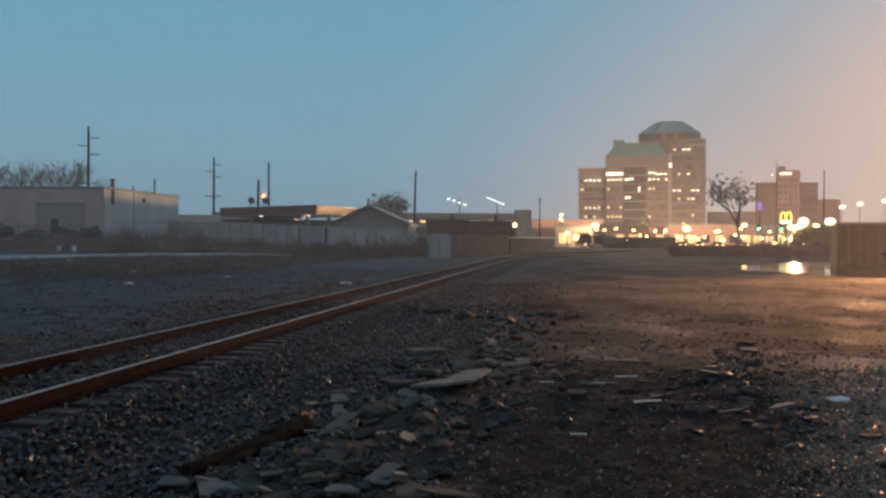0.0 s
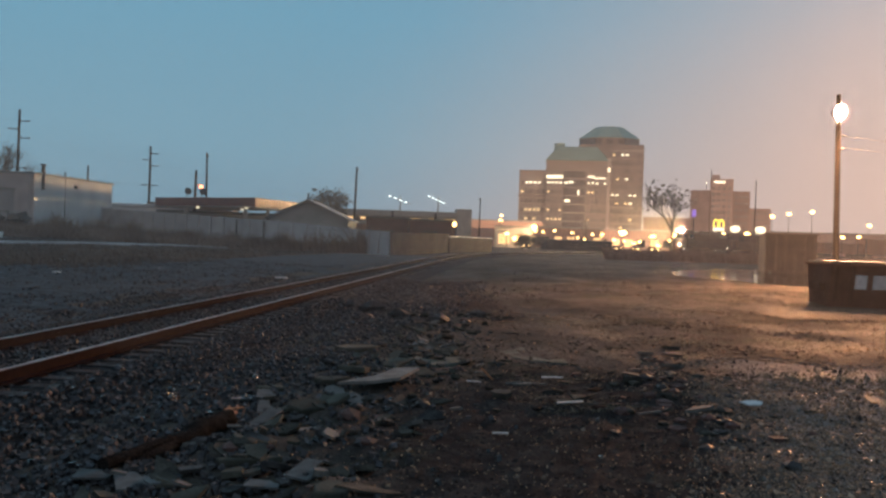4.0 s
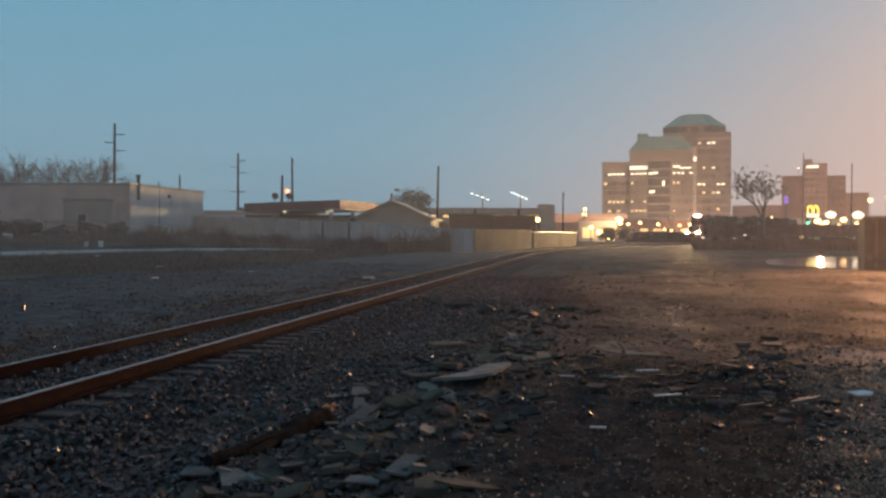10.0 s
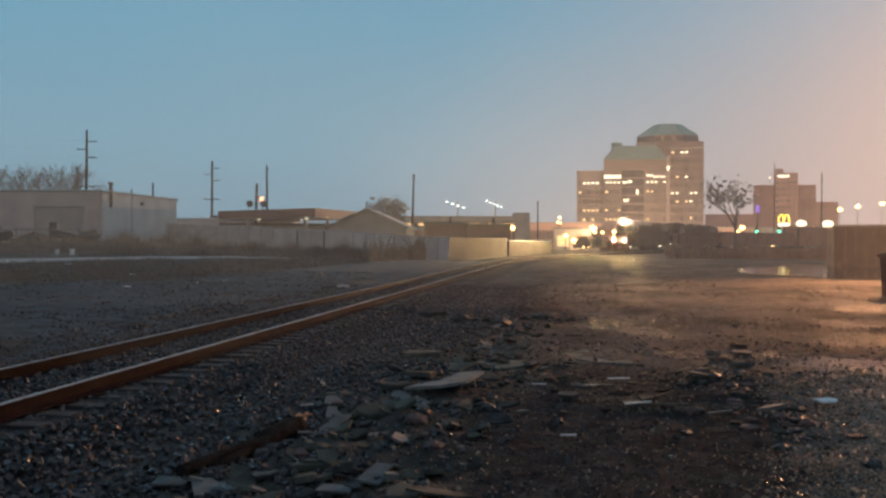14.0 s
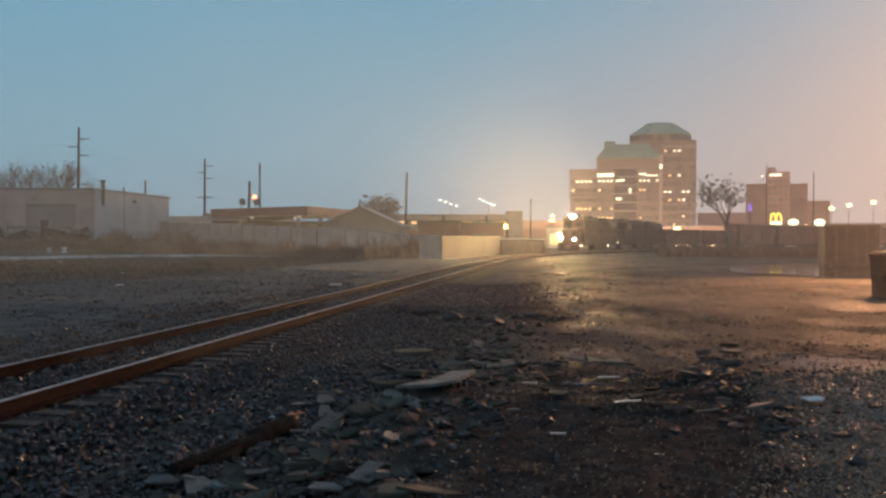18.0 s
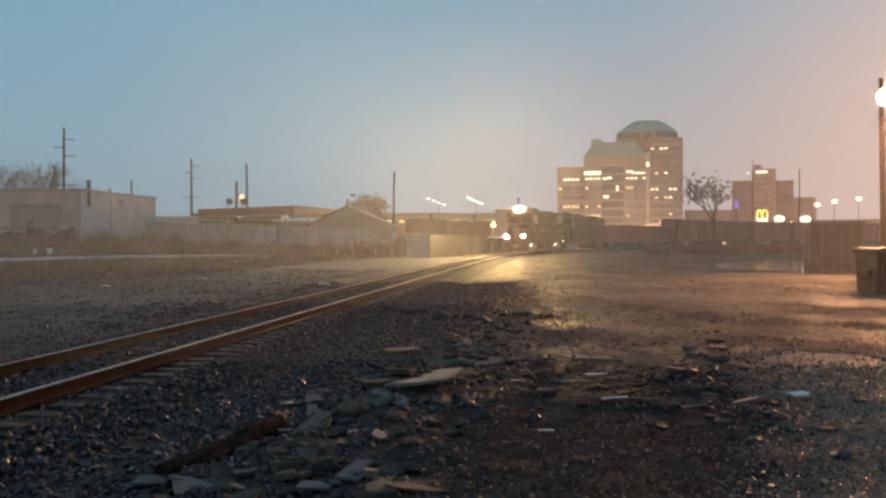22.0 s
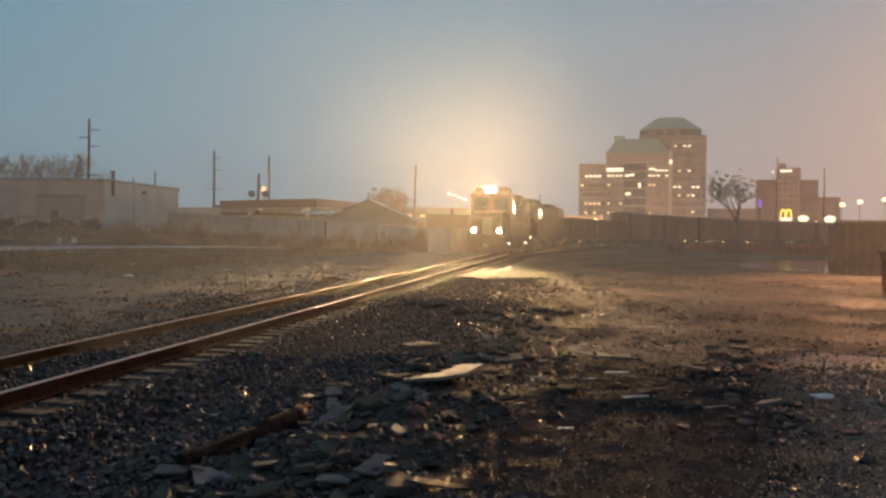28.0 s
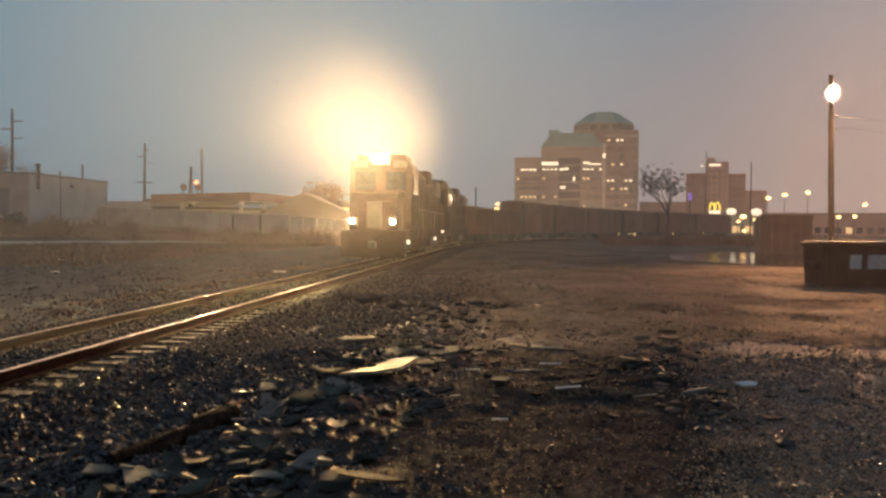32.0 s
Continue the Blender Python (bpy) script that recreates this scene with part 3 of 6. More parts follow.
wire((24.9, 45, 8.0), (60, 42, 7.4), 0.8)
wire((24.9, 45, 7.4), (60, 42, 6.7), 0.8)


# ---- the workshop ----
def workshop():
    c = (-40.0, 105.0)
    turn = 4.0
    zb = 0.5
    ob = thing("workshop", pose(c[0], c[1], zb, 0, 0, 0), "flat-roofed pale block workshop with a dark doorway", "building")
    H = 7.4
    part("front_wall", box(-42, 0, 0, 0.3, 0, H - 0.25), M_SHED, ob)
    # side wall runs back, a little to the right
    sx = 2.6 / 21.0
    bm = bmesh.new()
    pts = [(0, 0.3), (2.6, 21.3), (2.3, 21.3), (-0.3, 0.3)]
    lo = [bm.verts.new((x, y, 0)) for x, y in pts]
    hi = [bm.verts.new((x, y, H - 0.25)) for x, y in pts]
    for k in range(4):
        bm.faces.new((lo[k], lo[(k + 1) % 4], hi[(k + 1) % 4], hi[k]))
    bm.faces.new(hi)
    bmesh.ops.recalc_face_normals(bm, faces=bm.faces)
    part("side_wall", bm, M_SHEDSIDE, ob, "smooth paler side wall")
    part("back_wall", box(-42, 2.3, 21.3, 21.6, 0, H - 0.25), M_SHED, ob)
    part("end_wall", box(-42.3, -42, 0, 21.3, 0, H - 0.25), M_SHED, ob)
    bm = bmesh.new()
    pts = [(-42.4, -0.12), (0.12, -0.12), (2.75, 21.7), (-42.4, 21.7)]
    lo = [bm.verts.new((x, y, H - 0.25)) for x, y in pts]
    hi = [bm.verts.new((x, y, H)) for x, y in pts]
    for k in range(4):
        bm.faces.new((lo[k], lo[(k + 1) % 4], hi[(k + 1) % 4], hi[k]))
    bm.faces.new(hi)
    bm.faces.new(lo[::-1])
    bmesh.ops.recalc_face_normals(bm, faces=bm.faces)
    part("roof", bm, M_ROOF, ob, "flat roof with a metal edge")
    # flat dark panel; the wall has no opening behind it
    d = part("doorway", box(-6.4, -5.4, -0.06, -0.004, 0.6, 3.5), M_DARK, ob, "flat dark panel in place of a doorway")
    part("door_frame", box(-6.55, -6.4, -0.09, -0.004, 0.55, 3.65), M_SHED, d)
    part("door_frame", box(-5.4, -5.25, -0.09, -0.004, 0.55, 3.65), M_SHED, d)
    g = part("bricked_opening", box(-7.9, -2.2, -0.05, -0.004, 0.4, 5.2), mat("patched_wall", (0.46, 0.42, 0.4), (0.4, 0.365, 0.35), rough=0.85, scale=0.7, bump=0.05), ob, "filled-in garage opening")
    part("lintel", box(-8.1, -2.0, -0.16, -0.05, 5.2, 5.45, 0.02), M_CONCRETE, g)
    part("jamb", box(-8.1, -7.9, -0.12, -0.004, 0.3, 5.2), M_CONCRETE, g)
    # downpipe, flue, wall lamp, conduit
    v = part("flue", tube((0.28, 2.0, 5.4), (0.28, 2.0, 8.3), 0.22, 0.22, 10), M_DARK, ob, "dark metal flue on the roof edge")
    part("flue_cap", tube((0.28, 2.0, 8.28), (0.28, 2.0, 8.5), 0.42, 0.3, 10), M_DARK, v)
    part("downpipe", tube((0.85, 7.6, 0.2), (0.85, 7.6, 8.0), 0.1, 0.1, 8), M_DARK, ob)
    part("downpipe", tube((-0.5, -0.15, 0.2), (-0.5, -0.15, 7.1), 0.08, 0.08, 8), M_SHED, ob)
    part("wall_lamp", box(1.15, 1.5, 10, 10.5, 6.0, 6.4, 0.03), M_DARK, ob)
    for k in range(10):
        part("panel_seam", box(-4.2 * k - 2.1, -4.2 * k - 2.06, -0.012, -0.002, 0.3, 7.0), M_SHED, ob)
    part("plinth", box(-42, 0.02, -0.03, -0.003, 0, 2.9), mat("darker_plinth", (0.44, 0.38, 0.36), (0.35, 0.3, 0.29), rough=0.85, scale=0.6, bump=0.08), ob, "darker lower wall")


workshop()


def yard_junk():
    rnd = random.Random(12)
    for k in range(12):
        x = -62 + k * 2.0 + rnd.uniform(-0.5, 0.5)
        y = 98 + rnd.uniform(-3, 3)
        ob = thing("scrap_heap", pose(x, y, hill(x, y), 0, 0, rnd.uniform(0, 90)), "rusty scrap metal heaped in the weeds", "scrap metal", "scrap in the yard")
        for j in range(5):
            a, b, c = rnd.uniform(0.4, 1.3), rnd.uniform(0.3, 0.8), rnd.uniform(0.3, 1.0)
            part("scrap_piece", box(-a, a, -b, b, 0, c, 0.05), rnd.choice([M_RUST, M_DARK, M_DARK]), ob,
                 at=pose(rnd.uniform(-0.9, 0.9), rnd.uniform(-0.6, 0.6), rnd.uniform(-0.1, 1.3), rnd.uniform(-25, 25), rnd.uniform(-30, 30), rnd.uniform(0, 180)))
    for x, y in ((-45.2, 92), (-49.5, 94), (-47.0, 90)):
        ob = part("oil_drum", tube((0, 0, 0), (0, 0, 0.88), 0.29, 0.29, 14), M_LITTER)
        ob.matrix_basis = pose(x, y, hill(x, y))
        tagged(ob, "pale steel drum standing in weeds before the workshop", "drum", "drums in the yard")
    sk = thing("steel_skip", pose(-57.5, 98.5, hill(-57.5, 98.5), 0, 0, 4), "dark steel skip standing before the workshop", "skip")
    part("body", side_prism([(0, 0.1), (2.2, 0.1), (2.6, 3.2), (-0.3, 3.2)], 0, 3.6), M_DARK, sk)
    part("rim", box(-0.1, 3.7, -0.4, 2.7, 3.2, 3.35, 0.03), M_DARK, sk)
    for k in range(4):
        part("rib", box(0.2 + k * 1.0, 0.35 + k * 1.0, -0.36, -0.05, 0.3, 3.2, 0.02), M_DARK, sk)
    tk = thing("old_truck", pose(-50.5, 97.5, hill(-50.5, 97.5), 0, 0, 8), "derelict dark flatbed truck with a ladder", "truck")
    part("cab", prism([(-3.2, 0.7), (-1.3, 0.7), (-1.3, 1.5), (-1.5, 2.3), (-2.8, 2.35), (-3.2, 1.5)], -0.95, 0.95), M_DARK, tk)
    part("bed", box(-1.2, 3.0, -1.05, 1.05, 0.95, 1.15, 0.02), M_RUST, tk)
    part("cargo", box(-0.9, 2.6, -0.9, 0.9, 1.15, 1.8, 0.08), M_DARK, tk)
    part("ladder", box(-1.6, 2.6, -1.0, -0.92, 2.0, 2.1), M_RUST, tk, at=pose(0, 0, 0.1, 0, -6, 0))
    for x in (-2.4, 1.8):
        for y in (-0.95, 0.7):
            part("wheel", tube((x, y, 0.45), (x, y + 0.25, 0.45), 0.45, 0.45, 14), M_DARK, tk)
    # a chain-link yard fence
    f = thing("yard_fence", Matrix(), "thin wire yard fence on steel posts", "fence")
    for k in range(9):
        x = -70 + k * 3.6
        z = hill(x, 101)
        part("post", tube((x, 101, z - 0.1), (x, 101, z + 2.4), 0.05, 0.05, 6), M_DARK, f)
    for z in (1.2, 2.4, 3.1):
        part("rail", tube((-70, 101, z), (-41.2, 101, z), 0.03, 0.03, 5), M_DARK, f)


yard_junk()


def bucket(x, y, h):
    b = thing("bucket", pose(x, y, hill(x, y)), "white plastic bucket standing in the yard", "bucket", "yard buckets")
    part("body", tube((0, 0, 0), (0, 0, h), h * 0.36, h * 0.45, 14), M_WHITE, b)
    part("rim", tube((0, 0, h), (0, 0, h + 0.04), h * 0.49, h * 0.49, 14), M_WHITE, b)


bucket(-32.4, 78.0, 0.48)
bucket(-33.9, 78.4, 0.4)
bucket(-42.6, 92.0, 0.42)


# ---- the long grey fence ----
# sheet colour darkened so panels facing the train aren't overlit by its headlights
M_SHEETDIM = mat("dimmed_sheet", (0.036, 0.034, 0.036), (0.024, 0.023, 0.025), rough=0.92, scale=0.7, bump=0.05, fine=6, vary=0.15, spec=0.25)
def long_fence():
    f = thing("sheet_fence", Matrix(), "long grey corrugated sheet fence with dark posts", "fence")
    pts = [(-37.2, 121.5, 4.3), (-18.0, 105, 3.4), (-9.0, 96, 2.95), (-2.5, 88, 2.4), (1.3, 80, 2.2), (4.6, 93, 2.25), (9.2, 109.5, 2.35)]
    me = {}
    for (x0, y0, t0), (x1, y1, t1) in zip(pts, pts[1:]):
        L = math.hypot(x1 - x0, y1 - y0)
        n = max(1, round(L / 2.4))
        for k in range(n):
            u0, u1 = k / n, (k + 1) / n
            a = Vector((x0 + (x1 - x0) * u0, y0 + (y1 - y0) * u0, 0))
            b = Vector((x0 + (x1 - x0) * u1, y0 + (y1 - y0) * u1, 0))
            top = t0 + (t1 - t0) * (u0 + u1) / 2
            bot = hill((a.x + b.x) / 2, (a.y + b.y) / 2) - 0.15
            bm = bmesh.new()
            d = (b - a).normalized()
            nrm = Vector((d.y, -d.x, 0))
            cols = 12
            for side in (0.0, -0.03):
                vs = []
                for i in range(cols + 1):
                    q = a.lerp(b, i / cols) + nrm * (side + (0.018 if i % 2 else 0.0))
                    vs.append((bm.verts.new((q.x, q.y, bot)), bm.verts.new((q.x, q.y, top))))
                for i in range(cols):
                    bm.faces.new((vs[i][0], vs[i + 1][0], vs[i + 1][1], vs[i][1]))
            # the receding run takes the darkened copy of the fence sheet
            part("panel", bm, M_SHEETDIM if y1 > y0 else M_FENCE, f)
            if y1 > y0:
                continue
            q = a + nrm * 0.1
            part("post", box(-0.07, 0.07, -0.07, 0.07, bot, top + (0.25 if k % 4 == 0 else -0.1)), (M_DARK if x0 == -18.0 and k % 2 else M_FENCE), f, at=Matrix.Translation((q.x, q.y, 0)))


long_fence()


# ---- filling station ----
def station():
    ob = thing("filling_station", pose(-16.0, 116, 0.6), "filling station canopy with maroon fascia on columns", "canopy")
    # local x runs along the front towards the left end, y runs back
    a, b, c = Vector((0, 0)), Vector((-16.2, 13.5)), Vector((4.4, 14.0))
    d = b + c - a
    outline = [a, c, d, b]

    def slab(z0, z1, grow, m, name, label=""):
        bm = bmesh.new()
        ctr = (a + d) / 2
        lo = [bm.verts.new((*(ctr + (p - ctr) * grow), z0)) for p in outline]
        hi = [bm.verts.new((*(ctr + (p - ctr) * grow), z1)) for p in outline]
        for k in range(4):
            bm.faces.new((lo[k], lo[(k + 1) % 4], hi[(k + 1) % 4], hi[k]))
        bm.faces.new(hi)
        bm.faces.new(lo[::-1])
        bmesh.ops.recalc_face_normals(bm, faces=bm.faces)
        return part(name, bm, m, ob, label)

    slab(4.5, 5.68, 1.0, M_CANOPY, "fascia")
    slab(4.4, 4.496, 0.98, M_WHITE, "soffit", "pale canopy ceiling")
    for u, v in ((0.2, 0.25), (0.8, 0.25), (0.2, 0.75), (0.8, 0.75)):
        p = a + (b - a) * u + (c - a) * v
        part("column", box(p.x - 0.25, p.x + 0.25, p.y - 0.25, p.y + 0.25, -0.3, 4.4, 0.03), M_WHITE, ob)
    for u, v in ((0.12, 0.1), (0.6, 0.1), (0.35, 0.5)):
        p = a + (b - a) * u + (c - a) * v
        part("canopy_lamp", box(p.x - 0.2, p.x + 0.2, p.y - 0.2, p.y + 0.2, 4.3, 4.396), G_WINW, ob, "small bright canopy lamp")
    for dx in (-10.6, -8.6):
        d = part("roof_dish", tube((dx + 0.25, 8.0, 6.55), (dx, 8.4, 6.4), 0.52, 0.2, 14), M_DARK, ob, "small tilted roof dish")
        part("mast", tube((dx, 8.4, 5.62), (dx, 8.4, 6.4), 0.07, 0.06, 6), M_DARK, d)
    for dx, dy, m, lab in ((-8.3, 9.6, M_REDPUMP, "red fuel pump under the canopy"), (-7.0, 9.4, M_REDPUMP, "red fuel pump under the canopy"), (-3.4, 9.0, M_WHITE, "white ice box under the canopy")):
        p = thing("fuel_pump" if m is M_REDPUMP else "ice_box", pose(-16.0 + dx, 116 + dy, 0.75), lab, "fuel pump" if m is M_REDPUMP else "ice box")
        part("plinth", box(-0.6, 0.6, -0.4, 0.4, -0.3, 0.15, 0.02), M_CONCRETE, p)
        part("cabinet", box(-0.45, 0.45, -0.3, 0.3, 0.15, 3.1, 0.05), m, p)
        part("panel", box(-0.34, 0.34, -0.34, -0.304, 2.1, 2.7), M_DARK, p)
    k = thing("station_shop", pose(-22, 131, 0.7), "small white filling station shop", "shop")
    part("wall", box(-10, 8, 0, 8, -0.2, 3.5), M_WHITE, k)
    part("roof", box(-10.3, 8.3, -0.4, 8.3, 3.5, 3.9, 0.03), M_ROOF, k)
    part("door", box(3.0, 4.4, -0.08, -0.004, 0, 2.4), M_REDBARN, k)
    part("window", box(5.2, 7.2, -0.08, -0.004, 0.8, 2.6), G_WINW, k, "lit shop window")
    for dx in (-6, -2.5, 0.5):
        part("window", box(dx, dx + 1.6, -0.06, -0.004, 0.9, 2.4), M_GLASS, k)
    low = thing("low_shed", pose(-33, 140, 0.8), "long low white shed behind the fence", "shed")
    part("wall", box(-9, 10, 0, 8, -0.2, 4.4), M_WHITE, low)
    part("roof", box(-9.3, 10.3, -0.3, 8.3, 4.4, 4.75, 0.03), M_WHITE, low)
    part("vent", box(-3.4, -2.2, 1, 2, 4.75, 5.2, 0.08), M_DARK, low)
    # the sodium lamp on the short pole
    g = thing("station_lamp", pose(-26.7, 134.4, 8.35), "glowing orange station lamp on a pole", "lamp")
    bm = bmesh.new()
    bmesh.ops.create_icosphere(bm, subdivisions=2, radius=0.34)
    part("bulb", bm, G_RED, g, smooth=True)
    part("bracket", tube((-1.0, 0.3, 0.35), (0, 0, 0.3), 0.05, 0.05, 6), M_DARK, g)


station()


def house(x, y, turn, w, d, eave, apex, label):
    ob = thing("house", pose(x, y, 0.2, 0, 0, turn), label, "house")
    part("front_wall", prism([(-w / 2, 0), (w / 2, 0), (w / 2, eave), (0, apex - 0.15), (-w / 2, eave)], 0, 0.25), M_GABLE, ob)
    part("back_wall", prism([(-w / 2, 0), (w / 2, 0), (w / 2, eave), (0, apex - 0.15), (-w / 2, eave)], d - 0.25, d), M_GABLE, ob)
    for s in (-1, 1):
        part("side_wall", box(s * w / 2 - 0.125, s * w / 2 + 0.125, 0.25, d - 0.25, 0, eave), M_GABLE, ob)
        k = (apex - eave) / (w / 2)
        part("roof", prism([(0, apex), (s * (w / 2 + 0.5), eave - 0.5 * k), (s * (w / 2 + 0.5), eave - 0.5 * k + 0.2), (0, apex + 0.2)], -0.5, d + 0.5), M_ROOF, ob)
    return ob


house(-8.5, 109, -4, 9.6, 12, 3.45, 5.65, "low house with a broad grey shingle roof and pale siding")


# ---- dark red sheds, trailer and the long overpass ----
def red_sheds():
    for x, y, w, z, lab in ((-1.6, 139, 6.6, 4.6, "dark red flat-roofed warehouse"), (5.2, 137, 6.8, 4.4, "dark red warehouse beside its twin")):
        ob = thing("warehouse", pose(x, y, 0), lab, "warehouse", "red warehouses")
        part("wall", box(0, w, 0, 12, -0.2, z), M_REDBARN, ob)
        part("roof", box(-0.2, w + 0.2, -0.2, 12.2, z, z + 0.3, 0.03), M_DARK, ob)
        part("chimney", box(w * 0.6, w * 0.6 + 0.4, 3, 3.4, z + 0.3, z + 1.3), M_DARK, ob)
        part("door", box(w * 0.3, w * 0.3 + 2.4, -0.08, -0.004, 0, 2.8), M_DARK, ob)
    lampb = thing("wall_lamp", pose(12.3, 136.8, 4.0), "warm lamp glowing at the warehouse corner", "lamp")
    part("bulb", box(-0.26, 0.26, -0.15, 0.15, -0.32, 0.32, 0.1), G_WARM, lampb)
    part("bracket", box(-0.5, -0.35, 0.0, 0.25, -0.1, 0.1), M_DARK, lampb)
    wall = thing("yard_wall", pose(9.3, 109, 0, 0, 0, 68), "long yard wall with darkened panels and a pale coping", "wall")
    for k in range(8):
        part("panel", box(k * 2.7, k * 2.7 + 2.66, 0, 0.2, -0.2, 1.95), M_SHEETDIM, wall)
    part("coping", box(-0.05, 21.6, -0.06, 0.26, 1.95, 2.08), M_WHITE, wall)


red_sheds()


def low_wall():
    w = thing("retaining_wall", pose(36.5, 190.5, 0, 0, 0, -3), "long low dark concrete retaining wall beyond the tracks", "wall")
    for k in range(6):
        part("panel", box(k * 2.65, k * 2.65 + 2.6, 0, 0.3, -0.4, 2.3 - 0.03 * (k % 2), 0.03), M_SHEETDIM, w)
    part("coping", box(-0.1, 15.95, -0.08, 0.38, 2.3, 2.45, 0.02), M_CONCRETE, w)


low_wall()


def overpass():
    ob = thing("overpass", pose(9.5, 250, 0), "long concrete parking deck with a lit strip of openings", "parking deck")
    part("deck", box(-36, 17, 0, 14, 7.6, 9.3, 0.05), M_CONCRETE, ob)
    part("lower_slab", box(-36, 17, 0, 14, 5.2, 6.0), M_CONCRETE, ob)
    part("back_wall", box(-36, 17, 13.6, 14, 0, 7.6), M_CONCRETE, ob)
    part("stair_tower", box(13.5, 17.8, -0.4, 8, 0, 10.3, 0.05), M_CONCRETE, ob)
    for k in range(11):
        part("column", box(-36 + k * 5, -35.5 + k * 5, 0.1, 0.7, 0, 7.6), M_CONCRETE, ob)
    for k in range(10):
        if k != 6:
            part("light_panel", box(-34.6 + k * 5 + (k % 3) * 0.3, -32.2 + k * 5 + (k % 2) * 0.7, 5, 5.3, 6.6, 7.3), G_STRIP, ob, "lit ceiling strip seen in the opening")
    part("podium", box(-36, 30, 4, 16, -0.5, 5.2), M_BRICKFAR, ob, "brown lower storeys")


overpass()


def stadium(x, y, z, step, n, label):
    ob = thing("floodlight_mast", pose(x, y, 0), label, "floodlight", "stadium floodlights")
    part("mast", tube((step[0] * n / 2, 1, 0), (step[0] * n / 2, 1, z + 0.5), 0.5, 0.35, 8), M_CONCRETE, ob)
    bar = part("bar", tube((-1, 0.6, z + 0.3), (step[0] * n, 0.6, z + step[1] * n + 0.3), 0.2, 0.2, 6), M_CONCRETE, ob)
    for k in range(n):
        cx, cz = step[0] * k, z + step[1] * k
        part("lamp", box(cx - 0.75, cx + 0.75, -0.3, 0.3, cz - 0.22, cz + 0.22, 0.08), G_COOL, ob, "cool white floodlight")


stadium(6.3, 450, 22.6, (2.8, -1.0), 4, "mast with four cool white floodlights")
stadium(28.6, 480, 24.6, (2.0, -0.85), 5, "mast with five cool white floodlights")


# ---- downtown blocks ----
def windows_on(parent, lit, x0, x1, z0, z1, nx, nz, y, w, h, bright=()):
    """Rows of panes on a facade at depth y; lit: (column, row) pairs that glow."""
    me_d = mesh_of("window", box(-w / 2, w / 2, 0, 0.12, -h / 2, h / 2), M_FADEDPANE)
    me_l = mesh_of("window", box(-w * 0.4, w * 0.4, 0, 0.13, -h * 0.22, h * 0.22), G_WIN)
    me_b = mesh_of("window", box(-w * 0.46, w * 0.46, 0, 0.13, -h * 0.2, h * 0.24), G_WINW)
    for i in range(nx):
        for j in range(nz):
            ob = new("window", me_b if (i, j) in bright else me_l if (i, j) in lit else me_d)
            ob.parent = parent
            ob.matrix_basis = pose(x0 + (x1 - x0) * (i + 0.5) / nx, y - 0.125, z0 + (z1 - z0) * (j + 0.5) / nz)


# dim tone for the tower's painted recess and the crown windows
M_DIMPANEL = mat("dim_facade_panel", (0.24, 0.2, 0.175), (0.2, 0.165, 0.145), rough=0.4, scale=0.3, bump=0, spec=0.3)


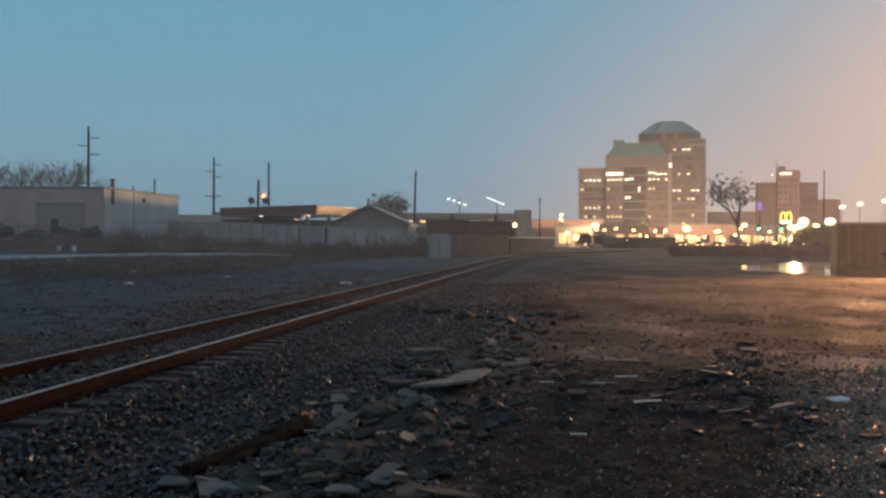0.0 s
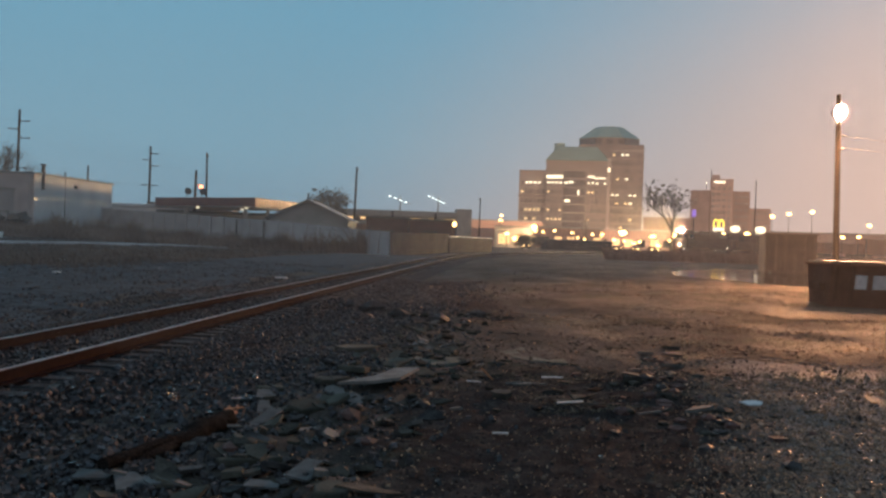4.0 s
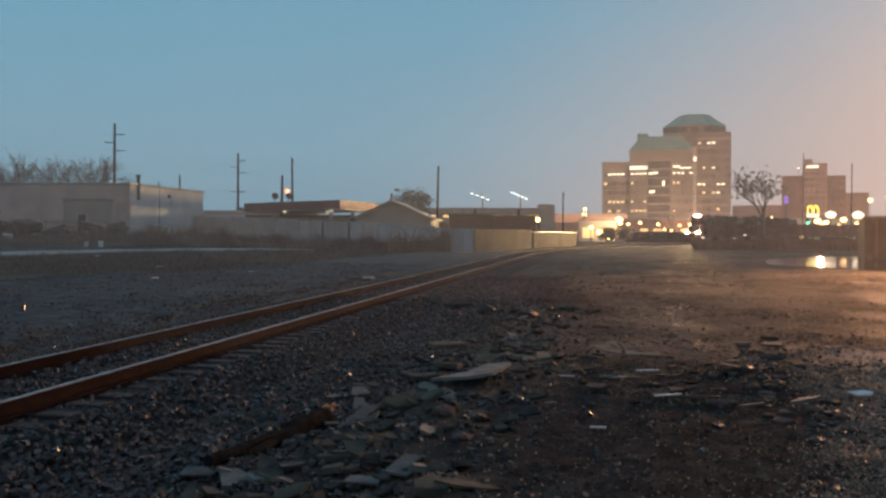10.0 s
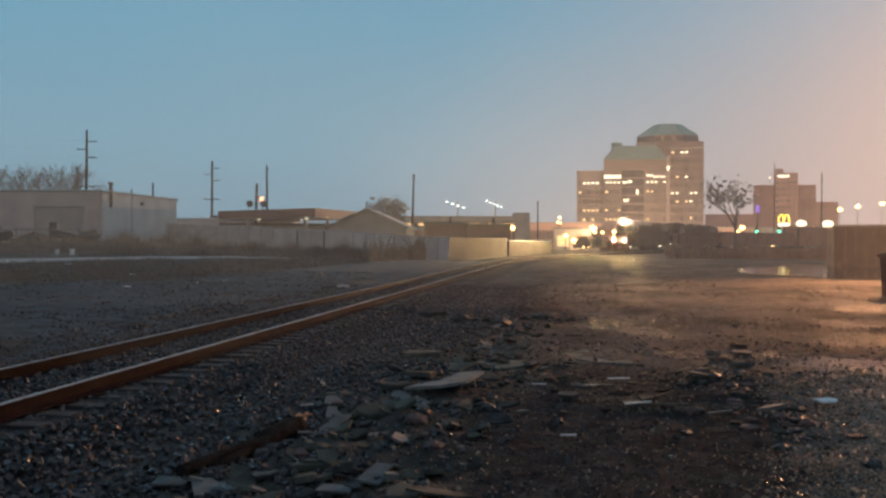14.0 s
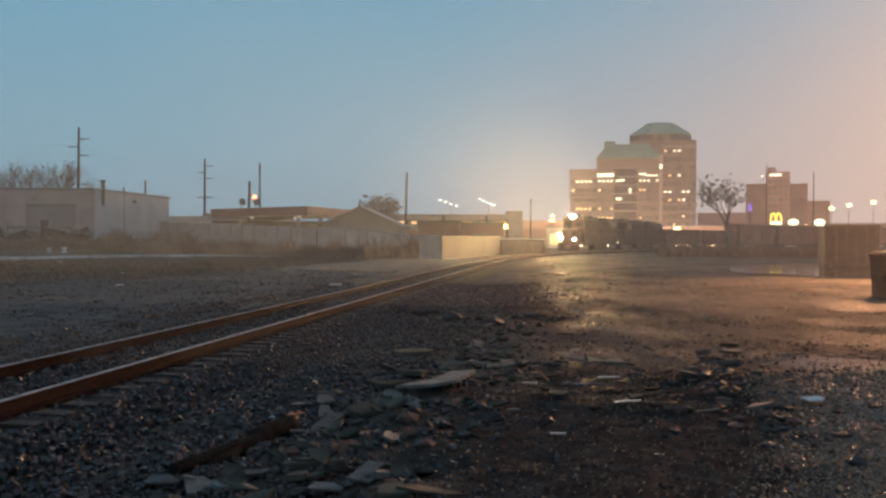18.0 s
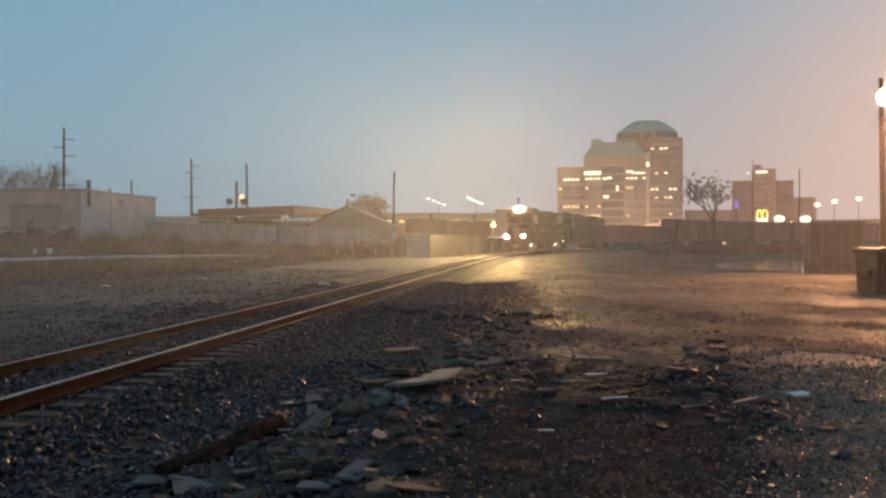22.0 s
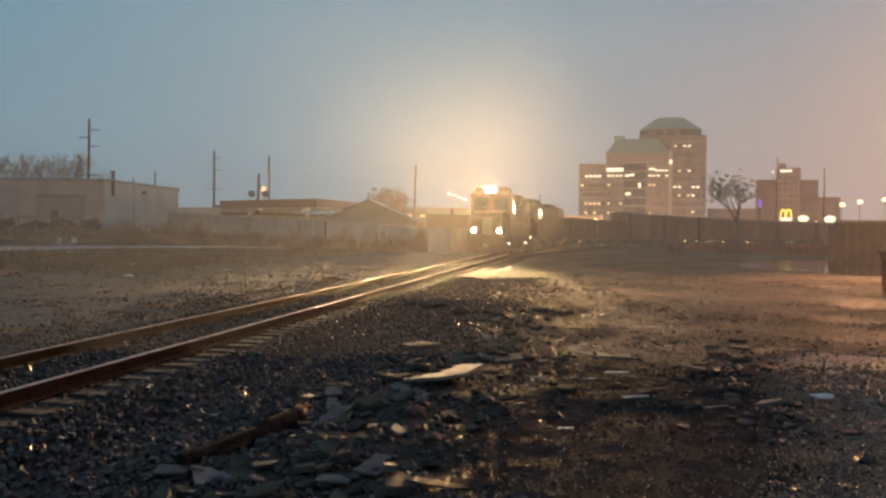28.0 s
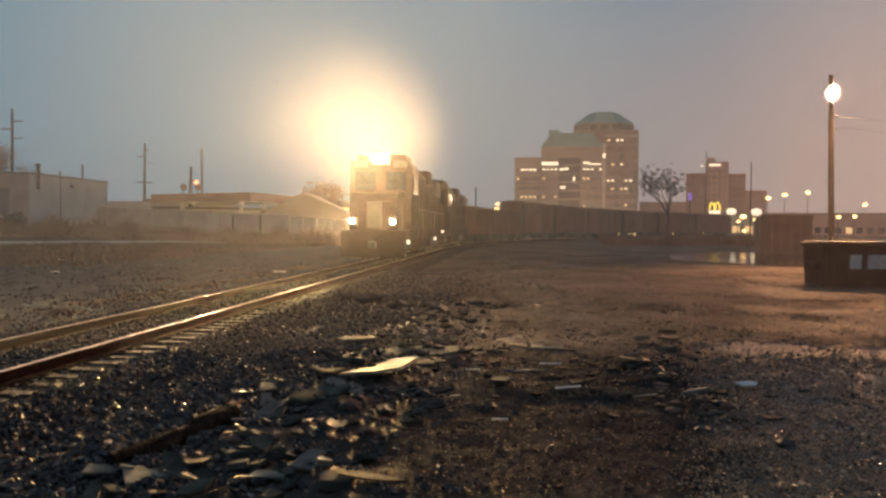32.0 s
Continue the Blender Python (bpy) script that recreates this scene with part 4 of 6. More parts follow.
def tower():
    ob = thing("office_tower", pose(97.0, 400, 0, 0, 0, -13.2), "stepped tan stone office tower with green roofs and lit windows", "office tower")
    part("left_wing", box(-31, -8.8, -5, 20, -1, 34.2), M_STONEWALL, ob)
    part("left_cornice", box(-31.4, -8.8, -5.4, 20.4, 34.2, 34.9), M_STONEWALL, ob)
    part("middle_wing", box(-18.6, 9.6, -8, 17, -1, 39.3), M_STONEWALL, ob)
    part("tower_shaft", box(-4, 25.6, -3, 26, -1, 47.6), M_STONEWALL, ob)
    part("shaft_pier", box(9.2, 10.6, -8.4, -2, -1, 41), M_STONEWALL, ob)

    def frustum(cx, cy, w0, d0, w1, d1, z0, z1, name, m, seg=4):
        bm = bmesh.new()
        lo, hi = [], []
        for k in range(seg):
            a = 2 * math.pi * (k + 0.5) / seg
            f = 1 / math.cos(math.pi / seg)
            lo.append(bm.verts.new((cx + w0 / 2 * f * math.cos(a), cy + d0 / 2 * f * math.sin(a), z0)))
            hi.append(bm.verts.new((cx + w1 / 2 * f * math.cos(a), cy + d1 / 2 * f * math.sin(a), z1)))
        for k in range(seg):
            bm.faces.new((lo[k], lo[(k + 1) % seg], hi[(k + 1) % seg], hi[k]))
        bm.faces.new(hi)
        bm.faces.new(lo[::-1])
        return part(name, bm, m, ob)

    frustum(-4.6, 3.5, 29, 24, 18, 14, 39.3, 46.2, "middle_roof", M_COPPER)
    frustum(10.0, 11, 28, 26, 27.5, 25, 47.6, 51.0, "crown_drum", M_STONEWALL, 8)
    frustum(10.0, 11, 28.6, 26, 12.5, 11, 51.0, 57.0, "crown_roof", M_COPPER, 8)
    for cx in (5, 10, 15):
        part("crown_window", box(cx - 1.6, cx + 1.6, -2.3, -1.9, 47.9, 50.2), M_DIMPANEL, ob)
    part("lit_sign_band", box(-18.4, -10.8, -8.3, -8.004, 31.05, 32.5), G_WINW, ob, "glowing white strip under the eaves")
    part("lit_sign_band", box(0.4, 3.4, -8.3, -8.004, 31.7, 32.5), G_WINW, ob, "glowing white strip under the eaves")
    part("lit_sign_band", box(3.1, 8.6, -8.34, -8.304, 31.1, 31.75), G_WINW, ob, "glowing white strip under the eaves")
    windows_on(ob, {(0, 5), (1, 3), (2, 3), (3, 3), (4, 3), (3, 2), (1, 2), (2, 0)}, -30.4, -18.8, 1.8, 31.2, 6, 7, -5, 1.5, 1.9, {(1, 6), (2, 6), (3, 6), (4, 6)})
    windows_on(ob, {(0, 5), (0, 3), (3, 3), (0, 2), (1, 2), (2, 2), (3, 2), (0, 1), (2, 1), (3, 1), (10, 5), (11, 5), (10, 2), (13, 1), (11, 1)}, -18.2, 9.2, 1.8, 31.2, 15, 7, -8, 1.3, 1.7,
               {(0, 6), (1, 6), (2, 6), (3, 6), (10, 6), (11, 6), (12, 6), (14, 6)})
    windows_on(ob, {(1, 7), (1, 4), (0, 10), (3, 4), (2, 1), (4, 2)}, 11.0, 25.2, 3.75, 44.65, 7, 11, -3, 1.5, 1.8, {(3, 7), (0, 5), (1, 5), (4, 5), (5, 5), (3, 10), (2, 10), (4, 4)})
    for cx, cy, cz, hw, hh in ((-9.2, -8.3, 29.1, 0.9, 0.5), (-7.1, -8.3, 29.4, 1.0, 0.5), (-3.6, -8.3, 24.7, 0.5, 1.1), (-8.6, -8.3, 20.9, 1.2, 0.6), (6.6, -3.06, 42.8, 0.5, 0.5), (9.9, -8.46, 35.3, 0.6, 1.0)):
        part("window", box(cx - hw, cx + hw, cy, cy + 0.05, cz - hh, cz + hh), G_WINW, ob, "single lit window")
    # flat panel paints in the recess's shade; the wall behind isn't cut
    part("glass_bay", box(-10.6, -0.8, -8.24, -8.004, 0, 34.6), M_DIMPANEL, ob, "flat dark panel for the shaded recess between the stone piers")
    for k in range(9):
        part("mullion", box(-10.6, -0.8, -8.32, -8.244, 3.4 + k * 3.9, 4.0 + k * 3.9), M_STONEWALL, ob)
    part("roof_housing", box(-15.5, -10.5, -1, 4, 44.2, 48.0), M_COPPER, ob)
    for z in range(8):
        part("floor_band", box(-31.15, -18.6, -5.15, -5.004, 1.8 + z * 4.2 - 0.35, 1.8 + z * 4.2 + 0.35), M_STONEWALL, ob)
    for z in range(8):
        part("floor_band", box(-0.7, 9.7, -8.15, -8.004, 1.8 + z * 4.2 - 0.35, 1.8 + z * 4.2 + 0.35), M_STONEWALL, ob)
    for z in range(12):
        part("floor_band", box(10.7, 25.7, -3.15, -3.004, 3.75 + z * 3.72 - 0.35, 3.75 + z * 3.72 + 0.35), M_STONEWALL, ob)


tower()


def brick_block():
    ob = thing("brick_block", pose(214, 520, 0, 0, 0, -22), "stepped brown brick block with a lit sign near the top", "office block")
    part("main", box(-10, 3.6, 0, 22, -1, 44), M_BRICKFAR, ob)
    part("penthouse", box(-9, -4.5, 3, 15, 44, 46.8), M_BRICKFAR, ob)
    part("right_step", box(3.6, 13.5, 1, 22, -1, 36.6), M_BRICKFAR, ob)
    part("low_step", box(13.5, 25.8, 2, 22, -1, 26.3), M_BRICKFAR, ob)
    part("left_step", box(-21.5, -10, 1, 20, -1, 37), M_BRICKFAR, ob)
    part("annex", box(-50, -21.5, 3, 20, -1, 19.5), M_BRICKFAR, ob)
    part("lit_sign", box(-7.8, -1.2, -0.3, -0.004, 41.3, 42.7), G_WINW, ob, "glowing pale sign bar")
    part("roof_lamp", box(-12.6, -11.8, 0.6, 1.0, 41.0, 41.9), G_WINW, ob, "small bright lamp on the roof edge")
    part("lamp_mast", tube((-12.2, 1.1, 36.9), (-12.2, 1.1, 41.2), 0.12, 0.1, 6), M_DARK, ob)
    windows_on(ob, set(), -9.5, 3.1, 3, 40, 4, 10, 0, 1.8, 1.6)
    windows_on(ob, set(), 4, 13, 3, 35, 3, 8, 1, 1.6, 1.5)
    windows_on(ob, set(), 14, 25.4, 3, 25, 4, 6, 2, 1.6, 1.5)


brick_block()


def low_block(x, y, w, d, z, turn, m, label, lit, name="shop_block"):
    ob = thing(name, pose(x, y, 0, 0, 0, turn), label, "shop", "street front")
    part("wall", box(-w / 2, w / 2, 0, d, -0.5, z), m, ob)
    part("parapet", box(-w / 2 - 0.2, w / 2 + 0.2, -0.2, d, z, z + 0.5, 0.03), M_CONCRETE, ob)
    n = max(2, int(w / 4))
    for k in range(n):
        x0 = -w / 2 + (k + 0.2) * w / n
        part("shop_window", box(x0, x0 + w / n * 0.6, -0.1, -0.004, 0.9, min(3.4, z - 0.8)), (G_STRIP if k in lit else M_GLASS), ob)
    return ob


low_block(34, 215, 9, 8, 5.0, -8, M_SIDING, "small shop with glowing windows beyond the crossing", {0, 1})
low_block(58, 265, 24, 12, 6.0, -12, M_BRICKFAR, "brown street-front shops with warm windows", {0, 2, 3, 5})
low_block(90, 290, 30, 14, 6.5, -15, M_BRICKFAR, "brown street-front shops with warm windows", {1, 2, 4, 6})
low_block(126, 310, 26, 14, 7.0, -20, M_SIDING, "pale restaurant with bright windows", {0, 1, 2, 3, 4, 5})
low_block(190, 350, 60, 18, 9.0, -26, M_BRICKFAR, "long low brown warehouse", {3, 9})
low_block(260, 400, 80, 20, 10.0, -30, M_BRICKFAR, "long low brown warehouse far off", {2})
low_block(38, 330, 50, 20, 9.0, -6, M_BRICKFAR, "low brown block behind the tracks", {3})
low_block(-60, 300, 90, 20, 6.0, 6, M_BRICKFAR, "long low brown sheds far off", {})


def restaurant_sign():
    ob = thing("roadside_sign", pose(120.5, 299, 0, 0, 0, -20), "yellow twin-arch roadside sign over a white panel", "sign")
    part("post", tube((0, 0.4, -0.3), (0, 0.4, 8.0), 0.3, 0.3, 8), M_DARK, ob)
    part("panel", box(-1.9, 1.9, 0, 0.4, 7.6, 8.8, 0.05), G_WINW, ob)
    for s in (-0.9, 0.9):
        bm = bmesh.new()
        pr = None
        for k in range(13):
            a = math.pi * k / 12
            p = (s + 0.8 * math.cos(a), 0.2, 9.0 + 2.6 * math.sin(a) ** 0.8)
            if pr:
                tube(pr, p, 0.21, 0.21, 6, bm)
            pr = p
        part("arch", bm, G_YELLOW, ob)


restaurant_sign()


def street_lamp(x, y, z, size, glow, label="street lamp with a glowing head beyond the tracks"):
    ob = thing("street_lamp", pose(x, y, 0), label, "street lamp", "street lamps")
    part("pole", tube((0, 0.3, -0.3), (0, 0.3, z), 0.14, 0.09, 8), M_DARK, ob)
    bm = bmesh.new()
    bmesh.ops.create_icosphere(bm, subdivisions=2, radius=size)
    bmesh.ops.scale(bm, vec=(1.25, 1, 0.85), verts=bm.verts)
    part("head", bm, glow, ob, at=pose(0, 0, z), smooth=True)
    return ob


for x, y, z, r in ((46.5, 255, 5.9, 1.1), (75.5, 262, 5.2, 1.15), (93, 262, 6.4, 0.8), (107, 262, 5.8, 1.0), (112, 268, 5.4, 0.8), (116, 265, 6.2, 0.95), (87, 268, 4.6, 0.7),
                   (38.5, 270, 8.0, 0.45), (34.5, 240, 8.6, 0.42), (36.0, 250, 7.4, 0.4), (52, 275, 4.4, 0.5), (58, 255, 4.6, 0.45), (63, 250, 4.3, 0.4), (68, 258, 4.6, 0.45),
                   (98, 255, 4.4, 0.45), (82, 255, 4.2, 0.45), (32, 212, 3.4, 0.55), (34.5, 213, 2.2, 0.9), (37, 211, 2.6, 0.6)):
    street_lamp(x, y, z, r * 0.8, G_WARM)
rnd = random.Random(12)
for k in range(34):
    x = 34 + 82 * (k + rnd.random()) / 34
    street_lamp(x, 258 + rnd.uniform(-8, 8) - 0.02 * x, rnd.choice((1.2, 2.0, 2.8, 4.2, 5.0)) + rnd.uniform(-0.3, 0.5), rnd.uniform(0.2, 0.46), G_WARM, "small warm street light before the shops")
# head radii blown up, so glare is put into the lamp's shape
for x, y, z, r in ((127, 300, 8.5, 1.5), (136.2, 300, 8.4, 1.6)):
    street_lamp(x, y, z, r, G_WINW, "very bright white lot lamp")
for x, y, z in ((171, 350, 16.7), (181, 350, 17.8), (163.8, 350, 15.4), (206, 350, 13), (220, 352, 16)):
    street_lamp(x, y, z, 0.8, G_WARM, "tall distant highway lamp")
for x, y, z in ((95.6, 200, 5.0), (100.2, 200, 5.1), (111.2, 200, 5.2), (115.2, 200, 5.4), (106, 205, 4.6)):
    street_lamp(x, y, z, 0.42, G_WARM)
ob = thing("lit_banner", pose(130, 349, 0, 0, 0, -20), "blue-violet glowing sign on a post", "sign")
part("post", tube((0, 0.3, -0.3), (0, 0.3, 14), 0.2, 0.2, 8), M_DARK, ob)
part("panel", box(-0.8, 0.8, 0, 0.2, 14, 17.0, 0.05), G_PURPLE, ob)
for x, y in ((83.6, 225), (89.4, 225)):
    ob = thing("traffic_signal", pose(x, y, 0, 0, 0, -20), "traffic signal showing green", "traffic signal", "traffic signals")
    part("pole", tube((0, 0.3, -0.2), (0, 0.3, 5.4), 0.1, 0.08, 8), M_DARK, ob)
    part("housing", box(-0.35, 0.35, 0, 0.3, 4.4, 6.0, 0.05), M_DARK, ob)
    part("green_lens", tube((0, -0.12, 4.75), (0, 0.0, 4.75), 0.3, 0.3, 12), G_GREEN, ob)


def car(x, y, turn, label):
    ob = thing("car", pose(x, y, 0.02, 0, 0, turn), label, "car", "cars on the street")
    body = [(-2.2, 0.3), (2.2, 0.3), (2.25, 0.75), (1.3, 0.92), (0.6, 1.42), (-1.0, 1.45), (-1.7, 0.98), (-2.25, 0.9)]
    b = part("body", prism(body, -0.88, 0.88), M_DARK, ob)
    part("side_window", prism([(-1.3, 0.98), (1.0, 0.98), (0.55, 1.34), (-0.9, 1.36)], -0.9, 0.9), M_GLASS, ob)
    for cx in (-1.35, 1.35):
        for cy in (-0.85, 0.65):
            w = part("wheel", tube((cx, cy, 0.33), (cx, cy + 0.2, 0.33), 0.33, 0.33, 14), M_DARK, ob)
    for cy in (-0.6, 0.6):
        part("headlight", box(2.2, 2.3, cy - 0.18, cy + 0.18, 0.6, 0.78, 0.02), G_WARM, ob)
    return ob


for x, y, a in ((58, 205, -100), (63, 207, -110), (66.5, 205, -95), (73, 206, -105), (99, 196, -100), (33, 190, -95)):
    car(x, y, a, "dark car with its headlights on")


# ---- trees and brush ----
def limb(bm, p, d, length, r, depth, rnd, tips, spread=0.62):
    q = p + d * length
    tube(p, q, r, r * 0.68, 5 if depth < 3 else 6, bm)
    if depth == 0:
        tips.append(q)
        return
    for k in range(rnd.choice((2, 3, 3)) if depth > 1 else 2):
        a = Vector((rnd.uniform(-1, 1), rnd.uniform(-1, 1), rnd.uniform(-0.25, 0.7)))
        limb(bm, q if k else p + d * length * 0.8, (d + a * spread).normalized(), length * rnd.uniform(0.6, 0.82), r * 0.64, depth - 1, rnd, tips, spread)


def leaves(bm, tips, n, size, rnd, scatter):
    for t in tips:
        for k in range(n):
            c = t + Vector((rnd.gauss(0, scatter), rnd.gauss(0, scatter), rnd.gauss(0, scatter)))
            u = Vector((rnd.uniform(-1, 1), rnd.uniform(-1, 1), rnd.uniform(-1, 1))).normalized() * size * rnd.uniform(0.6, 1.3)
            v = u.cross(Vector((rnd.uniform(-1, 1), rnd.uniform(-1, 1), rnd.uniform(-1, 1)))).normalized() * size * 0.6
            bm.faces.new([bm.verts.new(c + w) for w in (-u, v, u, -v)])


def tree(x, y, h, seed, label, depth=5, n=2, size=0.12, trunk=0.3, scatter=0.25, r=0.16, spread=0.62, starts=1):
    rnd = random.Random(seed)
    ob = thing("tree", pose(x, y, hill(x, y) - 0.1), label, "tree", "trees")
    bm, tips = bmesh.new(), []
    for k in range(starts):
        d = Vector((rnd.uniform(-0.1, 0.1) + (k - (starts - 1) / 2) * 0.5, rnd.uniform(-0.1, 0.1), 1)).normalized()
        limb(bm, Vector((0, 0, 0)), d, h * trunk, r, depth, rnd, tips, spread)
    part("trunk", bm, M_BARK, ob)
    if n:
        bm = bmesh.new()
        leaves(bm, tips, n, size, rnd, scatter)
        part("crown", bm, M_LEAF, ob)
    return ob


tree(41.0, 118, 25.0, 35, "small half-bare tree keeping a few dark leaves", depth=6, n=1, size=0.3, trunk=0.155, scatter=0.7, r=0.22, spread=1.2)
tree(-11.2, 200, 12.5, 5, "broad leafy tree behind the sheds", depth=5, n=6, size=0.4, trunk=0.3, scatter=0.8, r=0.3, spread=0.7)
tree(28.5, 150, 3.2, 9, "round leafy bush beside the track", depth=4, n=26, size=0.22, trunk=0.3, scatter=0.35, r=0.1, spread=0.9)
tree(25.8, 152, 2.9, 10, "round leafy bush beside the track", depth=4, n=24, size=0.2, trunk=0.3, scatter=0.35, r=0.1, spread=0.9)
tree(64, 262, 13, 14, "bare street tree before the lit tower", depth=5, n=0, r=0.2, trunk=0.26)
tree(150, 330, 14, 17, "tall bare street tree", depth=5, n=0, r=0.25, trunk=0.26)
for k in range(17):
    tree(-152 + k * 4.3 + (k % 3) * 1.5, 195 + (k % 4) * 7, 18.5 + (k * 7 % 5) * 0.9, 40 + k, "tall bare tree of a winter wood", depth=5, n=1, size=0.22, trunk=0.3, r=0.26, scatter=0.5, starts=2)


def brush(name, spots, n, height, material, label, seed, lean=0.5, width=0.02, cover=None):
    """Blades and twigs; spots: a function from a random source to x, y and a height factor."""
    rnd = random.Random(seed)
    verts, faces = [], []
    for k in range(n):
        x, y, f = spots(rnd)
        z = hill(x, y) - 0.03
        hh = height * f * rnd.uniform(0.4, 1.15)
        a = rnd.uniform(0, 2 * math.pi)
        dx, dy = math.cos(a), math.sin(a)
        l1, l2 = rnd.gauss(0, lean) * hh, rnd.gauss(0, lean) * hh
        w = width * rnd.uniform(0.6, 1.4)
        b = len(verts)
        verts += [(x - dx * w, y - dy * w, z), (x + dx * w, y + dy * w, z), (x + l1 * 0.4 + dx * w * 0.7, y + l2 * 0.4 + dy * w * 0.7, z + hh * 0.6), (x + l1 * 0.4 - dx * w * 0.7, y + l2 * 0.4 - dy * w * 0.7, z + hh * 0.6), (x + l1, y + l2, z + hh)]
        faces += [(b, b + 1, b + 2, b + 3), (b + 3, b + 2, b + 4)]
    me = bpy.data.meshes.new(name)
    me.from_pydata(verts, [], faces)
    me.materials.append(material)
    return tagged(new(name, me), label, "vegetation", kind="stuff")


def verge(rnd):
    u = rnd.random()
    x = -62 + 62 * u
    y0 = 76 + 12 * u
    y1 = 104 - 20 * u
    v = rnd.random() ** 1.3
    return x, y0 + (y1 - y0) * v, (0.35 + 0.65 * v) * (0.7 + 0.6 * u) * (0.5 + 0.9 * abs(noise.noise((x * 0.3, y0 * 0.1 + v * 3, 4))) * 1.6)


brush("weeds", verge, 30000, 1.9, M_BRUSH, "tall dead weeds along the fence", 3, 0.35, 0.05)


def bank(rnd):
    p, _ = on_line(rnd.uniform(36, 96), -11.5 - 26 * rnd.random() ** 1.2)
    x, y = p.x, p.y
    clear = abs(y - 58 - 32 * smooth01((x + 42) / 34)) < 5.2 - 0.06 * (x + 40)
    return x, y, 0.05 if clear else 0.4 + 1.1 * abs(noise.noise((x * 0.3, y * 0.3, 14)))


M_BANK = mat("reddish_dead_grass", (0.145, 0.115, 0.095), (0.10, 0.08, 0.068), rough=0.9, scale=0.3, bump=0, spec=0.03)
brush("bank_grass", bank, 30000, 0.42, M_BANK, "low reddish dead grass on the bank beyond the gravel road", 13, 0.5, 0.03)


def verge2(rnd):
    y = rnd.uniform(98, 124)
    x = y * rnd.uniform(0.268, 0.47)
    return x, y, 0.4 + 1.2 * abs(noise.noise((x * 0.25, y * 0.2, 9)))


M_THICKET = mat("dry_brown_thicket", (0.21, 0.125, 0.095), (0.14, 0.085, 0.066), rough=0.9, scale=0.3, bump=0, spec=0.05)
brush("thicket", verge2, 12000, 1.7, M_THICKET, "dark scrubby thicket around the small tree", 5, 0.4, 0.05)


def meadow(rnd):
    y = 9 + 75 * rnd.random() ** 1.6
    x = -0.5 + y * 0.12 + rnd.random() * (4 + y * 0.75)
    f = 0.35 + 1.6 * noise.noise((x * 0.4, y * 0.4, 6))
    return x, y, max(0.1, f)


brush("dead_grass", meadow, 60000, 0.1, M_GRASS, "thin dead grass in the mud", 8, 1.4, 0.012)


# ---- lamp post, dumpster, container ----
def lamp_post():
    ob = thing("lamp_post", pose(24.75, 45.0, -0.1, 0, -1.2, 0), "wooden lamp post with a glaring sodium lamp", "street lamp")
    # pole colour darkened to offset the lamp's strong light on it
    part("pole", tube((0, 0, 0), (0, 0, 10.3), 0.17, 0.12, 12), mat("darkened_lamp_pole", (0.022, 0.016, 0.013), (0.014, 0.011, 0.009), rough=0.9, scale=3, bump=0.1, spec=0.03), ob)
    part("arm", tube((-0.05, -0.1, 9.2), (-0.25, -0.55, 9.35), 0.04, 0.04, 8), M_DARK, ob)
    # an unseen bowl, added to keep lamplight off container and road; opens towards the tracks, with the bulb in it
    bm = bmesh.new()
    rings = []
    for r, d in ((0.05, 0.36), (0.26, 0.32), (0.35, 0.2), (0.40, 0.0), (0.43, -0.02), (0.43, 0.03), (0.42, 0.05), (0.38, 0.26), (0.26, 0.4), (0.05, 0.44)):
        rings.append([bm.verts.new((r * math.cos(k * math.pi / 12), d, r * math.sin(k * math.pi / 12))) for k in range(24)])
    for a, c in zip(rings, rings[1:]):
        for k in range(24):
            bm.faces.new((a[k], a[(k + 1) % 24], c[(k + 1) % 24], c[k]))
    bm.faces.new(rings[0])
    bm.faces.new(rings[-1])
    bmesh.ops.recalc_face_normals(bm, faces=bm.faces)
    part("lamp_bowl", bm, M_CONCRETE, ob, "round bowl added to shape the lamplight, lit from inside", at=pose(-0.22, -0.62, 9.25, 15, 0, 22), smooth=True)
    bm = bmesh.new()
    bmesh.ops.create_icosphere(bm, subdivisions=3, radius=0.19)
    part("lamp_bulb", bm, G_SODIUM, ob, "glowing orange sodium bulb", at=pose(-0.25, -0.54, 9.27), smooth=True)
    for z in (7.4, 8.1):
        part("insulator", tube((0.14, 0, z), (0.34, 0, z), 0.05, 0.05, 8), M_DARK, ob)


lamp_post()


